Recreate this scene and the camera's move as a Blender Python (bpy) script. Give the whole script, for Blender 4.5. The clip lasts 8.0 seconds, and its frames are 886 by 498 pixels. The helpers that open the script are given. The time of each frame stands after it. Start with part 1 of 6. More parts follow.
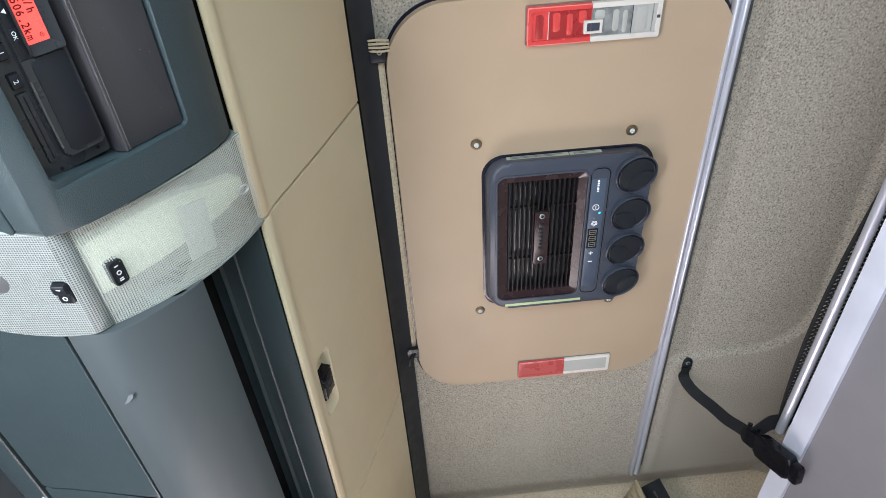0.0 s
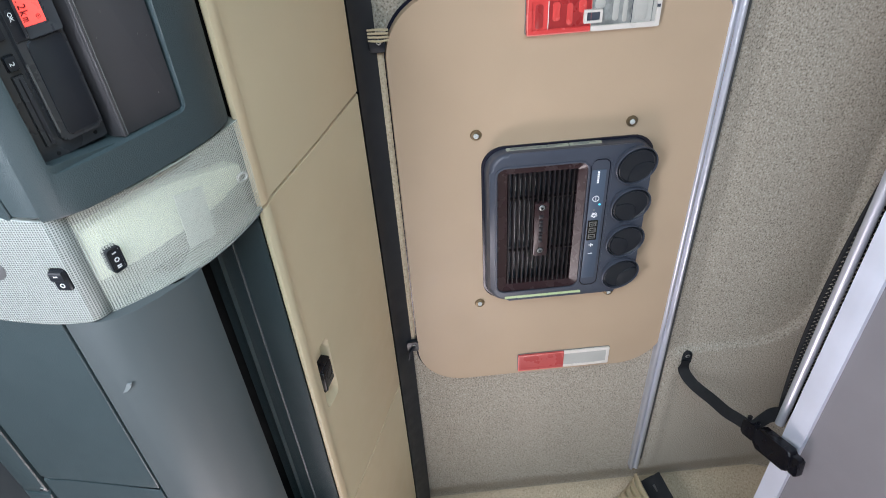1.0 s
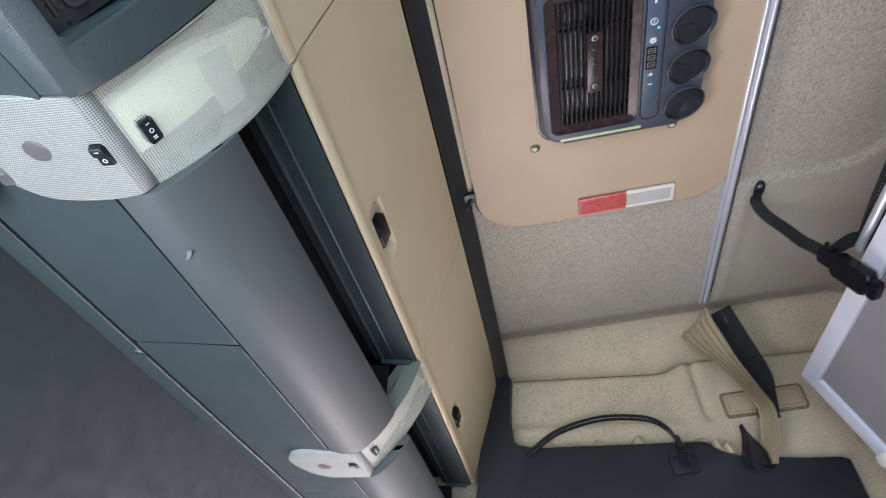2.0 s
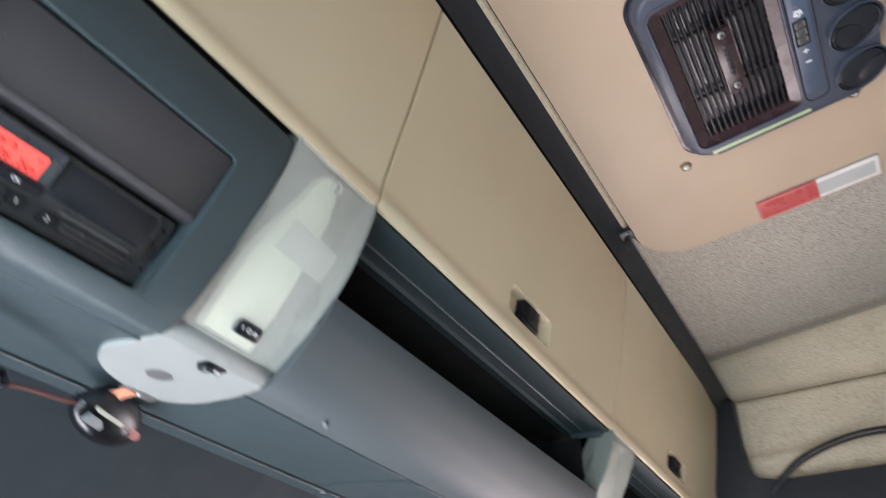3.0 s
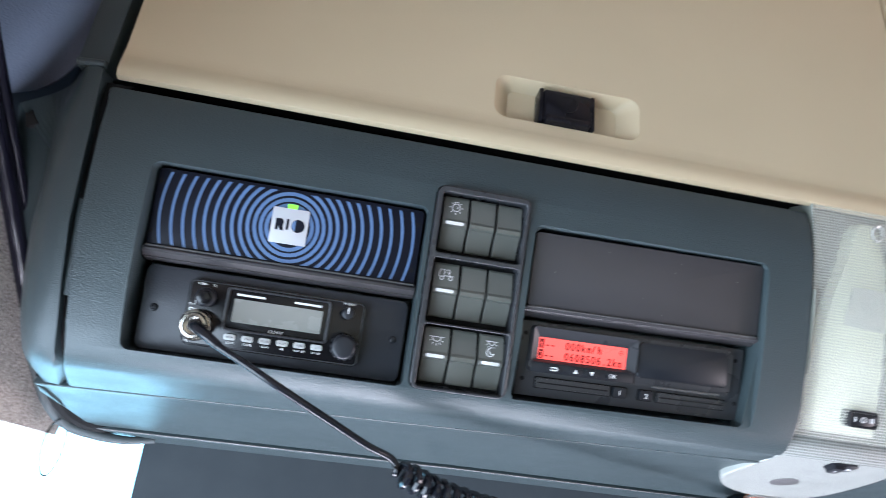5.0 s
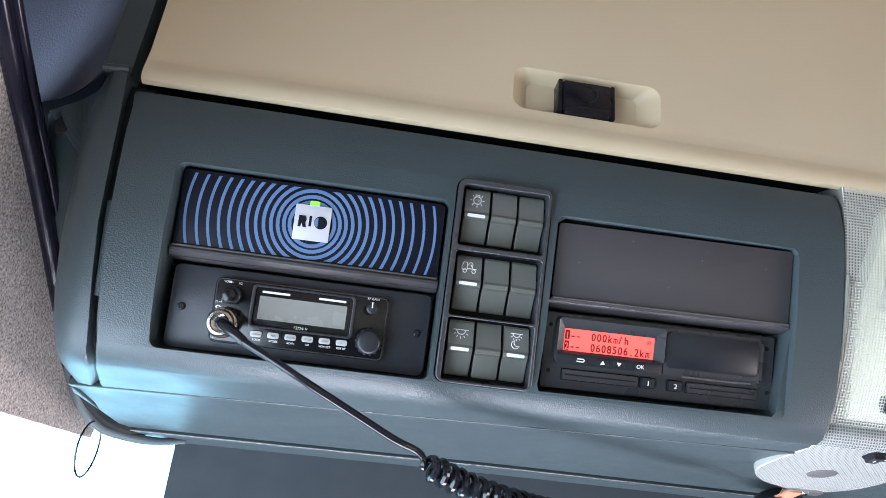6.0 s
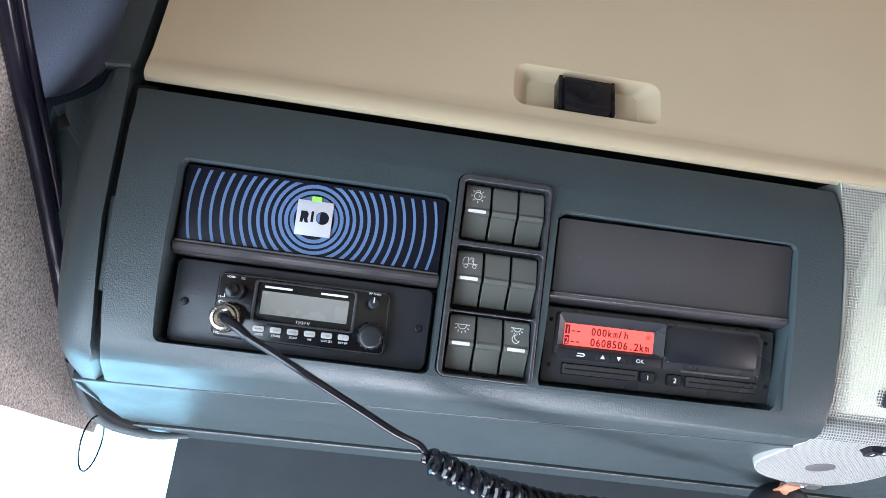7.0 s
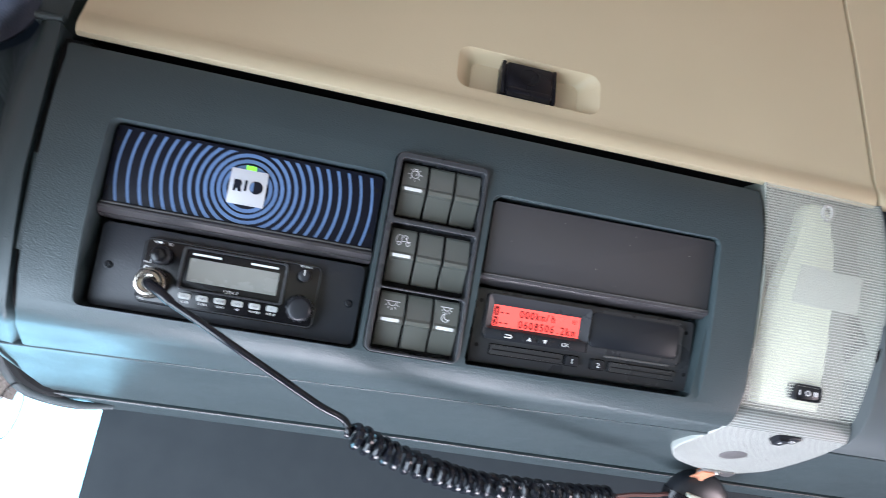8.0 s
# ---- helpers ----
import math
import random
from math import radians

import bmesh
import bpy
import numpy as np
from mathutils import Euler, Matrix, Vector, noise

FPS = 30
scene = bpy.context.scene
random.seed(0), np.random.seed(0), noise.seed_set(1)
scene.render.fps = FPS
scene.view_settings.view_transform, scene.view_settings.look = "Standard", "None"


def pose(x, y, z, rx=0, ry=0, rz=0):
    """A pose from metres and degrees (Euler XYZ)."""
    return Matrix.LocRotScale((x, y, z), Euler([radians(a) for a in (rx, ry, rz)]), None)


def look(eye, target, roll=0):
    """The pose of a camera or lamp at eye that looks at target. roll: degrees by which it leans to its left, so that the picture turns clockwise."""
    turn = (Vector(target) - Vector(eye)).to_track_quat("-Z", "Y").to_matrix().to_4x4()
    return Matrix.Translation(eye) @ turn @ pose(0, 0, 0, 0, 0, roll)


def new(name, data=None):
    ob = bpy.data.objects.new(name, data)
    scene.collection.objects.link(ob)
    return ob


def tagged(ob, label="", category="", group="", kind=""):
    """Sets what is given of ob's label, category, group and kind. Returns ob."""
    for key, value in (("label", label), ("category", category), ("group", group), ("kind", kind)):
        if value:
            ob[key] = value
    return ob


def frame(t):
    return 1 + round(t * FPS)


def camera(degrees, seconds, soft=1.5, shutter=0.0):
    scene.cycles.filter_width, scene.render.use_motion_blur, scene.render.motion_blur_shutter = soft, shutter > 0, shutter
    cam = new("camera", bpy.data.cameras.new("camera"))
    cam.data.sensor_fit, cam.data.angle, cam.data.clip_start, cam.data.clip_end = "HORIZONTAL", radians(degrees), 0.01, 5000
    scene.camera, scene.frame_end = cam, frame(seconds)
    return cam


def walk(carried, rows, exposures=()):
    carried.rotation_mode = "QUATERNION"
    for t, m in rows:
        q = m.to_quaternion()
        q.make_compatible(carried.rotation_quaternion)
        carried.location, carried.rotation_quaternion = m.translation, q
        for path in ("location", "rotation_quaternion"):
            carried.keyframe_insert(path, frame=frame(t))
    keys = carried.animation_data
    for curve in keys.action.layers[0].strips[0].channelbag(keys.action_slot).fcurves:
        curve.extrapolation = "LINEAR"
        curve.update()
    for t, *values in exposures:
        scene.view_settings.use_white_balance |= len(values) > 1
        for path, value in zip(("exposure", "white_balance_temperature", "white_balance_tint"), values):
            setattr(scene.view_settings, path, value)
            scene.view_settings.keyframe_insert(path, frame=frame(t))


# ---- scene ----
cam = camera(69.3, 8.0, 0.4, 0.35)
PATH = [
    (0, (-0.0735, -0.2997, -0.4620), (0.2979, -0.3177, 0.0089), -7.41),
    (0.5, (-0.0756, -0.3007, -0.4623), (0.2948, -0.3187, 0.0094), -7.47),
    (1, (-0.0634, -0.2978, -0.4652), (0.3099, -0.3166, 0.0042), -7.55),
    (1.5, (-0.0374, -0.3237, -0.4756), (0.4033, -0.3060, -0.0689), -7.37),
    (1.7, (-0.0442, -0.3196, -0.4739), (0.4058, -0.2856, -0.0785), -5.87),
    (2.8, (-0.0174, -0.3580, -0.3570), (0.4098, -0.1731, 0.0215), -5.36),
    (3, (-0.0292, -0.4069, -0.3203), (0.3642, -0.1829, 0.0734), -4.45),
    (3.5, (-0.1071, -0.4411, -0.2667), (0.2204, -0.1339, 0.1312), -1.75),
    (4, (-0.1194, -0.4353, -0.2598), (0.1306, -0.0682, 0.1436), -0.50),
    (4.5, (-0.1305, -0.4343, -0.2584), (0.0305, -0.0248, 0.1495), 1.48),
    (5, (-0.1306, -0.4274, -0.2537), (-0.0595, 0.0104, 0.1503), 3.00),
    (5.2, (-0.1257, -0.4162, -0.2615), (-0.0782, 0.0182, 0.1496), 3.71),
    (6.5, (-0.1285, -0.4234, -0.2601), (-0.0802, 0.0166, 0.1450), 3.55),
    (7, (-0.1282, -0.4226, -0.2638), (-0.0803, 0.0175, 0.1412), 3.57),
    (7.5, (-0.1257, -0.4173, -0.2680), (-0.0782, 0.0218, 0.1381), 3.39),
    (8, (-0.1092, -0.4215, -0.2720), (-0.0208, 0.0166, 0.1283), 2.92),
]
walk(cam, [(t, look(eye, target, roll)) for t, eye, target, roll in PATH], [(0.0, -0.18, 6020, 3), (1.7, -0.22, 5930, 5), (3.0, -0.10, 6110, 8), (4.0, 0.07, 5730, 5.5), (5.0, 0.17, 5800, 9.5), (8.0, 0.17, 6000, 11)])

# ---- daylight ----
world = bpy.data.worlds.new("daylight")
scene.world = world
world.use_nodes = True
wn = world.node_tree.nodes
sky = wn.new("ShaderNodeTexSky")
sky.sky_type, sky.sun_disc = "NISHITA", False
sky.sun_elevation, sky.sun_rotation = radians(48), radians(60)
wn["Background"].inputs["Strength"].default_value = 0.15
world.node_tree.links.new(sky.outputs[0], wn["Background"].inputs["Color"])
sun = new("sun", bpy.data.lights.new("sun", "SUN"))
sun.data.energy, sun.data.angle, sun.data.color = 1.0, radians(12), (1, 0.96, 0.9)
sun.matrix_basis = look((0, 0, 0), (-0.55, -0.4, -0.75))


def window_light(name, eye, target, wide, high, power, colour):
    """Sky light that enters through one window opening."""
    lamp = bpy.data.lights.new(name, "AREA")
    lamp.shape, lamp.size, lamp.size_y, lamp.energy, lamp.color = "RECTANGLE", wide, high, power, colour
    ob = new(name, lamp)
    ob.matrix_basis = look(eye, target)
    return ob


window_light("windscreen_daylight", (0.0, 0.58, -0.88), (0.1, -0.5, 0.25), 1.2, 0.40, 30, (1.0, 0.95, 1.0))
window_light("driver_door_daylight", (-1.05, -0.28, -0.85), (0.3, -0.05, 0.10), 1.4, 1.1, 46, (0.80, 0.905, 1.0))
window_light("passenger_window_daylight", (1.95, -0.15, -0.55), (0.4, -0.1, 0.2), 0.9, 0.7, 29.5, (1.0, 0.82, 0.81))


# ---- materials ----
def lin(r, g, b):
    return tuple(((c / 255 + 0.055) / 1.055) ** 2.4 if c > 10 else c / 255 / 12.92 for c in (r, g, b)) + (1,)


def material(name, base, rough=0.5, metal=0.0, grain=0.0, grain_size=0.002, blotch=0.08, blotch_size=0.12, wear=0.08,
             speck=0.0, speck_size=0.0012, speck_detail=2.0, speck_dark=(0.1, 0.09, 0.08, 1), speck_light=None, transmission=0.0, coat=0.0, ior=1.46, cells=False):
    """Painted, moulded or woven surface: colour that drifts over a hand's width, fine relief, uneven gloss."""
    m = bpy.data.materials.new(name)
    m.use_nodes = True
    nodes, links = m.node_tree.nodes, m.node_tree.links
    b = nodes["Principled BSDF"]
    b.inputs["Metallic"].default_value = metal
    b.inputs["Transmission Weight"].default_value = transmission
    b.inputs["Coat Weight"].default_value = coat
    b.inputs["IOR"].default_value = ior
    where = nodes.new("ShaderNodeNewGeometry")

    def noise_node(size, detail=3.0):
        n = nodes.new("ShaderNodeTexNoise")
        n.inputs["Scale"].default_value, n.inputs["Detail"].default_value = 1 / size, detail
        links.new(where.outputs["Position"], n.inputs["Vector"])
        return n

    broad = noise_node(blotch_size)
    ramp = nodes.new("ShaderNodeMapRange")
    ramp.inputs["From Min"].default_value, ramp.inputs["From Max"].default_value = 0.3, 0.7
    ramp.inputs["To Min"].default_value, ramp.inputs["To Max"].default_value = 1 - blotch, 1 + blotch
    links.new(broad.outputs["Fac"], ramp.inputs["Value"])
    tint = nodes.new("ShaderNodeMix")
    tint.data_type, tint.blend_type = "RGBA", "MULTIPLY"
    tint.inputs["Factor"].default_value = 1
    tint.inputs["A"].default_value = base if len(base) == 4 else (*base, 1)
    links.new(ramp.outputs["Result"], tint.inputs["B"])
    colour = tint.outputs["Result"]
    if speck:
        fine = noise_node(speck_size, speck_detail)
        for low, high, shade in ((0.34, 0.46, speck_dark), (0.66, 0.54, speck_light)):
            if shade is None:
                continue
            pick = nodes.new("ShaderNodeMapRange")
            pick.inputs["From Min"].default_value, pick.inputs["From Max"].default_value = low, high
            pick.inputs["To Min"].default_value, pick.inputs["To Max"].default_value = speck, 0
            links.new(fine.outputs["Fac"], pick.inputs["Value"])
            mix = nodes.new("ShaderNodeMix")
            mix.data_type = "RGBA"
            mix.inputs["B"].default_value = shade
            links.new(pick.outputs["Result"], mix.inputs["Factor"])
            links.new(colour, mix.inputs["A"])
            colour = mix.outputs["Result"]
    links.new(colour, b.inputs["Base Color"])
    scuff = noise_node(0.03, 5.0)
    gloss = nodes.new("ShaderNodeMapRange")
    gloss.inputs["From Min"].default_value, gloss.inputs["From Max"].default_value = 0.3, 0.7
    gloss.inputs["To Min"].default_value, gloss.inputs["To Max"].default_value = rough - wear, rough + wear
    links.new(scuff.outputs["Fac"], gloss.inputs["Value"])
    links.new(gloss.outputs["Result"], b.inputs["Roughness"])
    if grain:
        if cells:
            relief = nodes.new("ShaderNodeTexVoronoi")
            relief.inputs["Scale"].default_value = 1 / grain_size
            links.new(where.outputs["Position"], relief.inputs["Vector"])
            height = relief.outputs["Distance"]
        else:
            height = noise_node(grain_size, 2.0).outputs["Fac"]
        bump = nodes.new("ShaderNodeBump")
        bump.inputs["Strength"].default_value, bump.inputs["Distance"].default_value = grain, grain_size * 0.5
        links.new(height, bump.inputs["Height"])
        links.new(bump.outputs["Normal"], b.inputs["Normal"])
    return m


def glowing(name, colour, strength):
    m = material(name, colour, 0.3)
    b = m.node_tree.nodes["Principled BSDF"]
    b.inputs["Emission Color"].default_value, b.inputs["Emission Strength"].default_value = colour, strength
    return m


def prismatic(name, base, pitch, strength, clear, rough):
    """Lens moulded with a fine square grid of prisms."""
    m = material(name, base, rough, blotch=0.03)
    nodes, links = m.node_tree.nodes, m.node_tree.links
    where = nodes.new("ShaderNodeTexCoord")
    split = nodes.new("ShaderNodeSeparateXYZ")
    links.new(where.outputs["UV"], split.inputs["Vector"])
    waves = []
    for axis in ("X", "Y"):
        scale = nodes.new("ShaderNodeMath")
        scale.operation = "MULTIPLY"
        scale.inputs[1].default_value = 2 * math.pi / pitch
        links.new(split.outputs[axis], scale.inputs[0])
        wave = nodes.new("ShaderNodeMath")
        wave.operation = "SINE"
        links.new(scale.outputs[0], wave.inputs[0])
        waves.append(wave)
    top = nodes.new("ShaderNodeMath")
    top.operation = "MAXIMUM"
    links.new(waves[0].outputs[0], top.inputs[0])
    links.new(waves[1].outputs[0], top.inputs[1])
    bump = nodes.new("ShaderNodeBump")
    bump.inputs["Strength"].default_value, bump.inputs["Distance"].default_value = strength, pitch * 0.3
    links.new(top.outputs[0], bump.inputs["Height"])
    b = nodes["Principled BSDF"]
    old = b.inputs["Base Color"].links[0].from_socket
    # groove shade is put into the colour: base darkens between the ridges
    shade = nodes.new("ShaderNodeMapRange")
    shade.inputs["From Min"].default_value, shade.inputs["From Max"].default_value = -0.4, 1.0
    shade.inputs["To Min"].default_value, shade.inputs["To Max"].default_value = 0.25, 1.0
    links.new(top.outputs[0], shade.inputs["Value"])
    if clear:
        see = nodes.new("ShaderNodeMapRange")
        see.inputs["From Min"].default_value, see.inputs["From Max"].default_value = 0.55, 1.0
        see.inputs["To Min"].default_value, see.inputs["To Max"].default_value = 1 - clear, 0.74
        links.new(top.outputs[0], see.inputs["Value"])
        links.new(see.outputs["Result"], b.inputs["Alpha"])
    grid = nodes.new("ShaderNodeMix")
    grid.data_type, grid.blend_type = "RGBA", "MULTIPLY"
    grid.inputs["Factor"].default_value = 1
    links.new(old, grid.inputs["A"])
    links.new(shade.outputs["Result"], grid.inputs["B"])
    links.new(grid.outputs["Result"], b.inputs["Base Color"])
    links.new(bump.outputs["Normal"], nodes["Principled BSDF"].inputs["Normal"])
    return m


DOOR_BEIGE = material("beige_door_plastic", lin(203, 187, 155), 0.55, grain=0.12, grain_size=0.0016, blotch=0.03)
HATCH_TAN = material("tan_hatch_plastic", lin(171, 150, 126), 0.5, grain=0.08, grain_size=0.002, blotch=0.03)
HEADLINER = material("speckled_headliner_felt", lin(160, 151, 138), 0.95, grain=0.2, grain_size=0.0016, blotch=0.04, speck=0.62, speck_size=0.0034, speck_detail=4.0,
                     speck_dark=lin(72, 66, 56), speck_light=lin(196, 190, 178))
DOOR_FELT = material("grey_door_opening_felt", lin(170, 163, 156), 0.95, grain=0.5, grain_size=0.0018, blotch=0.06, speck=0.8, speck_size=0.0021,
                     speck_dark=lin(98, 92, 86), speck_light=lin(216, 210, 202))
SIDE_FELT = material("beige_side_felt", lin(186, 171, 147), 0.9, grain=0.22, grain_size=0.0018, blotch=0.07, blotch_size=0.06, speck=0.42, speck_size=0.0046, speck_detail=4.0, speck_dark=lin(124, 108, 88), speck_light=lin(214, 203, 180))
CONSOLE = material("dark_grained_console_plastic", lin(57, 68, 71), 0.41, grain=0.34, grain_size=0.0011, blotch=0.05, wear=0.05, cells=True)
CONSOLE_SMOOTH = material("grey_console_plastic", lin(71, 77, 79), 0.6, grain=0.08, grain_size=0.0012, blotch=0.02, wear=0.015)
STRIP_BLACK = material("black_trim_plastic", lin(34, 36, 40), 0.5, grain=0.15, grain_size=0.0015)
BLACK = material("black_plastic", lin(28, 31, 37), 0.36, grain=0.1, grain_size=0.001)
LATCH_BLACK = material("latch_black_plastic", lin(14, 14, 20), 0.26, ior=1.36, grain=0.05, grain_size=0.001)
GLOSS_BLACK = material("glossy_black_plastic", lin(18, 18, 21), 0.22, wear=0.05)
LID = material("satin_black_lid_plastic", lin(62, 60, 62), 0.34, grain=0.08, grain_size=0.0012, wear=0.05)
# near-black puts the shade of gaps, holes and the shelf into the colour
CAVITY = material("recess_shade_black", lin(13, 13, 15), 0.9, blotch=0.15)
SWITCH = material("switch_plastic", lin(98, 100, 94), 0.34, grain=0.04, grain_size=0.001, wear=0.05, ior=1.6)
SWITCH_FRAME = material("switch_frame_plastic", lin(50, 52, 56), 0.3, grain=0.1, grain_size=0.0012)
WHITE_PRINT = material("white_print", lin(235, 235, 235), 0.5)
DARK_PRINT = material("dark_print", lin(110, 10, 16), 0.5)
TACHO_BLACK = material("tachograph_satin_plastic", lin(52, 53, 56), 0.3, grain=0.06, grain_size=0.001)
PLATE_BLACK = material("grained_plate_plastic", lin(45, 48, 54), 0.42, grain=0.18, grain_size=0.0014)
NAVY = material("navy_front_foil", lin(13, 16, 30), 0.5, ior=1.3)
ARC_BLUE = material("periwinkle_print", lin(96, 124, 168), 0.45)
SILVER_FOIL = material("silver_badge", lin(206, 208, 214), 0.35, metal=0.2)
GREEN_LED = glowing("green_indicator", (0.25, 0.9, 0.05, 1), 0.7)
RED_DISPLAY = glowing("red_display", (0.95, 0.10, 0.08, 1), 0.9)
BACKDROP = glowing("overcast_glare", (0.40, 0.80, 1, 1), 6.0)
LCD = material("grey_display", lin(140, 141, 136), 0.25, blotch=0.05, blotch_size=0.03)
KEY_WHITE = material("pale_key_rubber", lin(196, 198, 196), 0.4, blotch=0.03)
PRINT_GREY = material("grey_key_print", lin(96, 98, 100), 0.5)
STATUS_BLUE = glowing("blue_status_light", (0.12, 0.6, 0.85, 1), 0.6)
DIGIT = material("unlit_digits", lin(112, 110, 106), 0.4)
CHROME = material("bright_metal", lin(196, 188, 178), 0.26, metal=1.0)
ALUMINIUM = material("satin_aluminium", lin(204, 206, 216), 0.36, metal=0.6, wear=0.03, blotch=0.03)
BRONZE = material("bronze_washer", lin(128, 112, 88), 0.4, metal=0.7)
STEEL = material("dull_steel", lin(176, 176, 176), 0.35, metal=0.9)
# real steel edges, and highlights drawn as lines on plastic edges
EDGE_STEEL_GLINT = material("dull_steel_and_edge_glint", lin(108, 108, 108), 0.58, metal=0.6)
KEY_PINK = material("faded_red_key", lin(150, 88, 82), 0.45)
COPPER = material("copper_coloured_clip", lin(214, 150, 118), 0.4, metal=0.3)
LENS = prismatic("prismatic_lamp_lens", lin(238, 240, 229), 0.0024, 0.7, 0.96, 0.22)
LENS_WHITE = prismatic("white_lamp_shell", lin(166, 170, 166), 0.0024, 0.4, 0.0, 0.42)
SHELL_PLAIN = material("plain_white_shell", lin(172, 176, 172), 0.42, blotch=0.03)
LENS_EDGE = material("frosted_lens_edge", lin(126, 130, 122), 0.3, blotch=0.03)
REFLECTOR = material("cream_lamp_reflector", lin(238, 241, 212), 0.4)
LAMP_BODY = material("lamp_housing", lin(112, 112, 106), 0.5)
SLEEVE = material("pale_lamp_sleeve", lin(190, 192, 182), 0.4)
SPOT_GREY = material("grey_spot_cover", lin(92, 91, 92), 0.45)
DULL_RED = material("dusty_red_lens", lin(172, 76, 74), 0.3, grain=0.2, grain_size=0.004)
RED_EDGE = material("pale_red_lens_edge", lin(224, 128, 122), 0.25, coat=0.5)
RED_LENS = material("red_lamp_lens", lin(200, 70, 68), 0.25, coat=0.5, grain=0.2, grain_size=0.004)
DARK_RED = material("deep_red_lens", lin(150, 46, 47), 0.3, coat=0.4)
CLEAR_LENS = material("clear_lamp_lens", lin(178, 176, 170), 0.15, coat=0.5, grain=0.3, grain_size=0.006)
LAMP_RIM = material("pale_lamp_rim", lin(212, 205, 198), 0.35)
AC_GREY = material("slate_grey_housing", lin(63, 67, 78), 0.36, grain=0.08, grain_size=0.0012, wear=0.05)
AC_PANEL = material("blue_grey_control_foil", lin(72, 82, 98), 0.35)
AC_FRAME = material("brown_black_grille_frame", lin(48, 34, 36), 0.26)
SLAT_BLACK = material("black_slat_plastic", lin(24, 20, 22), 0.38, ior=1.36)
AC_CORE = material("pale_fin_glints", lin(150, 150, 150), 0.4, metal=0.5, blotch=0.4, blotch_size=0.02)
BUNK_FRAME = material("pale_anodised_frame", lin(214, 216, 230), 0.4, metal=0.15)
BUNK_PANEL = material("grey_bunk_underside", lin(124, 119, 123), 0.7, grain=0.1, grain_size=0.001, blotch=0.04)
WEBBING = material("black_webbing", lin(19, 19, 22), 0.8, grain=0.5, grain_size=0.0015)
CURTAIN = material("beige_curtain_cloth", lin(184, 170, 142), 0.9, grain=0.3, grain_size=0.001)
BLIND = material("dark_roller_blind", lin(43, 50, 55), 0.75, grain=0.15, grain_size=0.0008, blotch=0.06, blotch_size=0.3)
PILLAR = material("blue_grey_pillar_cover", lin(84, 86, 97), 0.38, grain=0.3, grain_size=0.002, cells=True)
RUBBER = material("black_rubber_seal", lin(28, 28, 40), 0.2)
CORD = material("black_cord", lin(24, 26, 32), 0.2)
FLOORING = material("dark_floor_covering", lin(60, 58, 58), 0.9, grain=0.3, grain_size=0.004)
TAN_PLATE = material("tan_plate", lin(172, 152, 124), 0.6, grain=0.1, grain_size=0.0015)
RESIDUE = material("pale_residue", lin(112, 118, 120), 0.5)
TAN_SEAM = material("brown_seam", lin(122, 105, 84), 0.9)
WIRE_RED = material("red_wire", lin(88, 52, 48), 0.5)
STICKER_GREEN = material("pale_green_sticker", lin(172, 186, 142), 0.35)
STICKER = material("printed_sticker", lin(158, 162, 148), 0.4)


# ---- building tools ----
ORIGIN = {}


def thing(name, at, label, category, group=""):
    ob = new(name)
    ob.empty_display_size = 0.02
    ob.matrix_basis = Matrix.Translation(at)
    ORIGIN[ob] = Vector(at)
    return tagged(ob, label, category, group)


def mesh_of(name, bm, mat, offset, sharp=35):
    bmesh.ops.translate(bm, verts=bm.verts, vec=-Vector(offset))
    bmesh.ops.recalc_face_normals(bm, faces=bm.faces)
    me = bpy.data.meshes.new(name)
    bm.to_mesh(me)
    bm.free()
    me.polygons.foreach_set("use_smooth", [True] * len(me.polygons))
    me.set_sharp_from_angle(angle=radians(sharp))
    me.materials.append(mat)
    return me


def part(name, bm, mat, parent, label="", sharp=35):
    ob = new(name, mesh_of(name, bm, mat, ORIGIN[parent], sharp))
    ob.parent = parent
    ORIGIN[ob] = ORIGIN[parent]
    return tagged(ob, label)


def solo(name, bm, mat, at, label, category, group="", kind="", sharp=35):
    ob = new(name, mesh_of(name, bm, mat, at, sharp))
    ob.matrix_basis = Matrix.Translation(at)
    ORIGIN[ob] = Vector(at)
    return tagged(ob, label, category, group, kind)


def structure(name, bm, mat, label, category, sharp=35):
    return solo(name, bm, mat, (0, 0, 0), label, category, "", "structure", sharp)


def axes(origin, u, v):
    """The frame whose first two axes are u and v; the third stands on both."""
    u, v = Vector(u).normalized(), Vector(v).normalized()
    w = u.cross(v)
    return Matrix(((u.x, v.x, w.x, origin[0]), (u.y, v.y, w.y, origin[1]), (u.z, v.z, w.z, origin[2]), (0, 0, 0, 1)))


def rr(u0, v0, u1, v1, r=0.004, n=5):
    """Rounded rectangle, counter-clockwise."""
    r = min(r, (u1 - u0) / 2 - 1e-5, (v1 - v0) / 2 - 1e-5)
    out = []
    for cu, cv, start in ((u1 - r, v0 + r, -90), (u1 - r, v1 - r, 0), (u0 + r, v1 - r, 90), (u0 + r, v0 + r, 180)):
        for k in range(n + 1):
            a = radians(start + 90 * k / n)
            out.append((cu + r * math.cos(a), cv + r * math.sin(a)))
    return out


def disc(cu, cv, r, n=24, squash=1.0):
    return [(cu + r * math.cos(2 * math.pi * k / n), cv + r * squash * math.sin(2 * math.pi * k / n)) for k in range(n)]


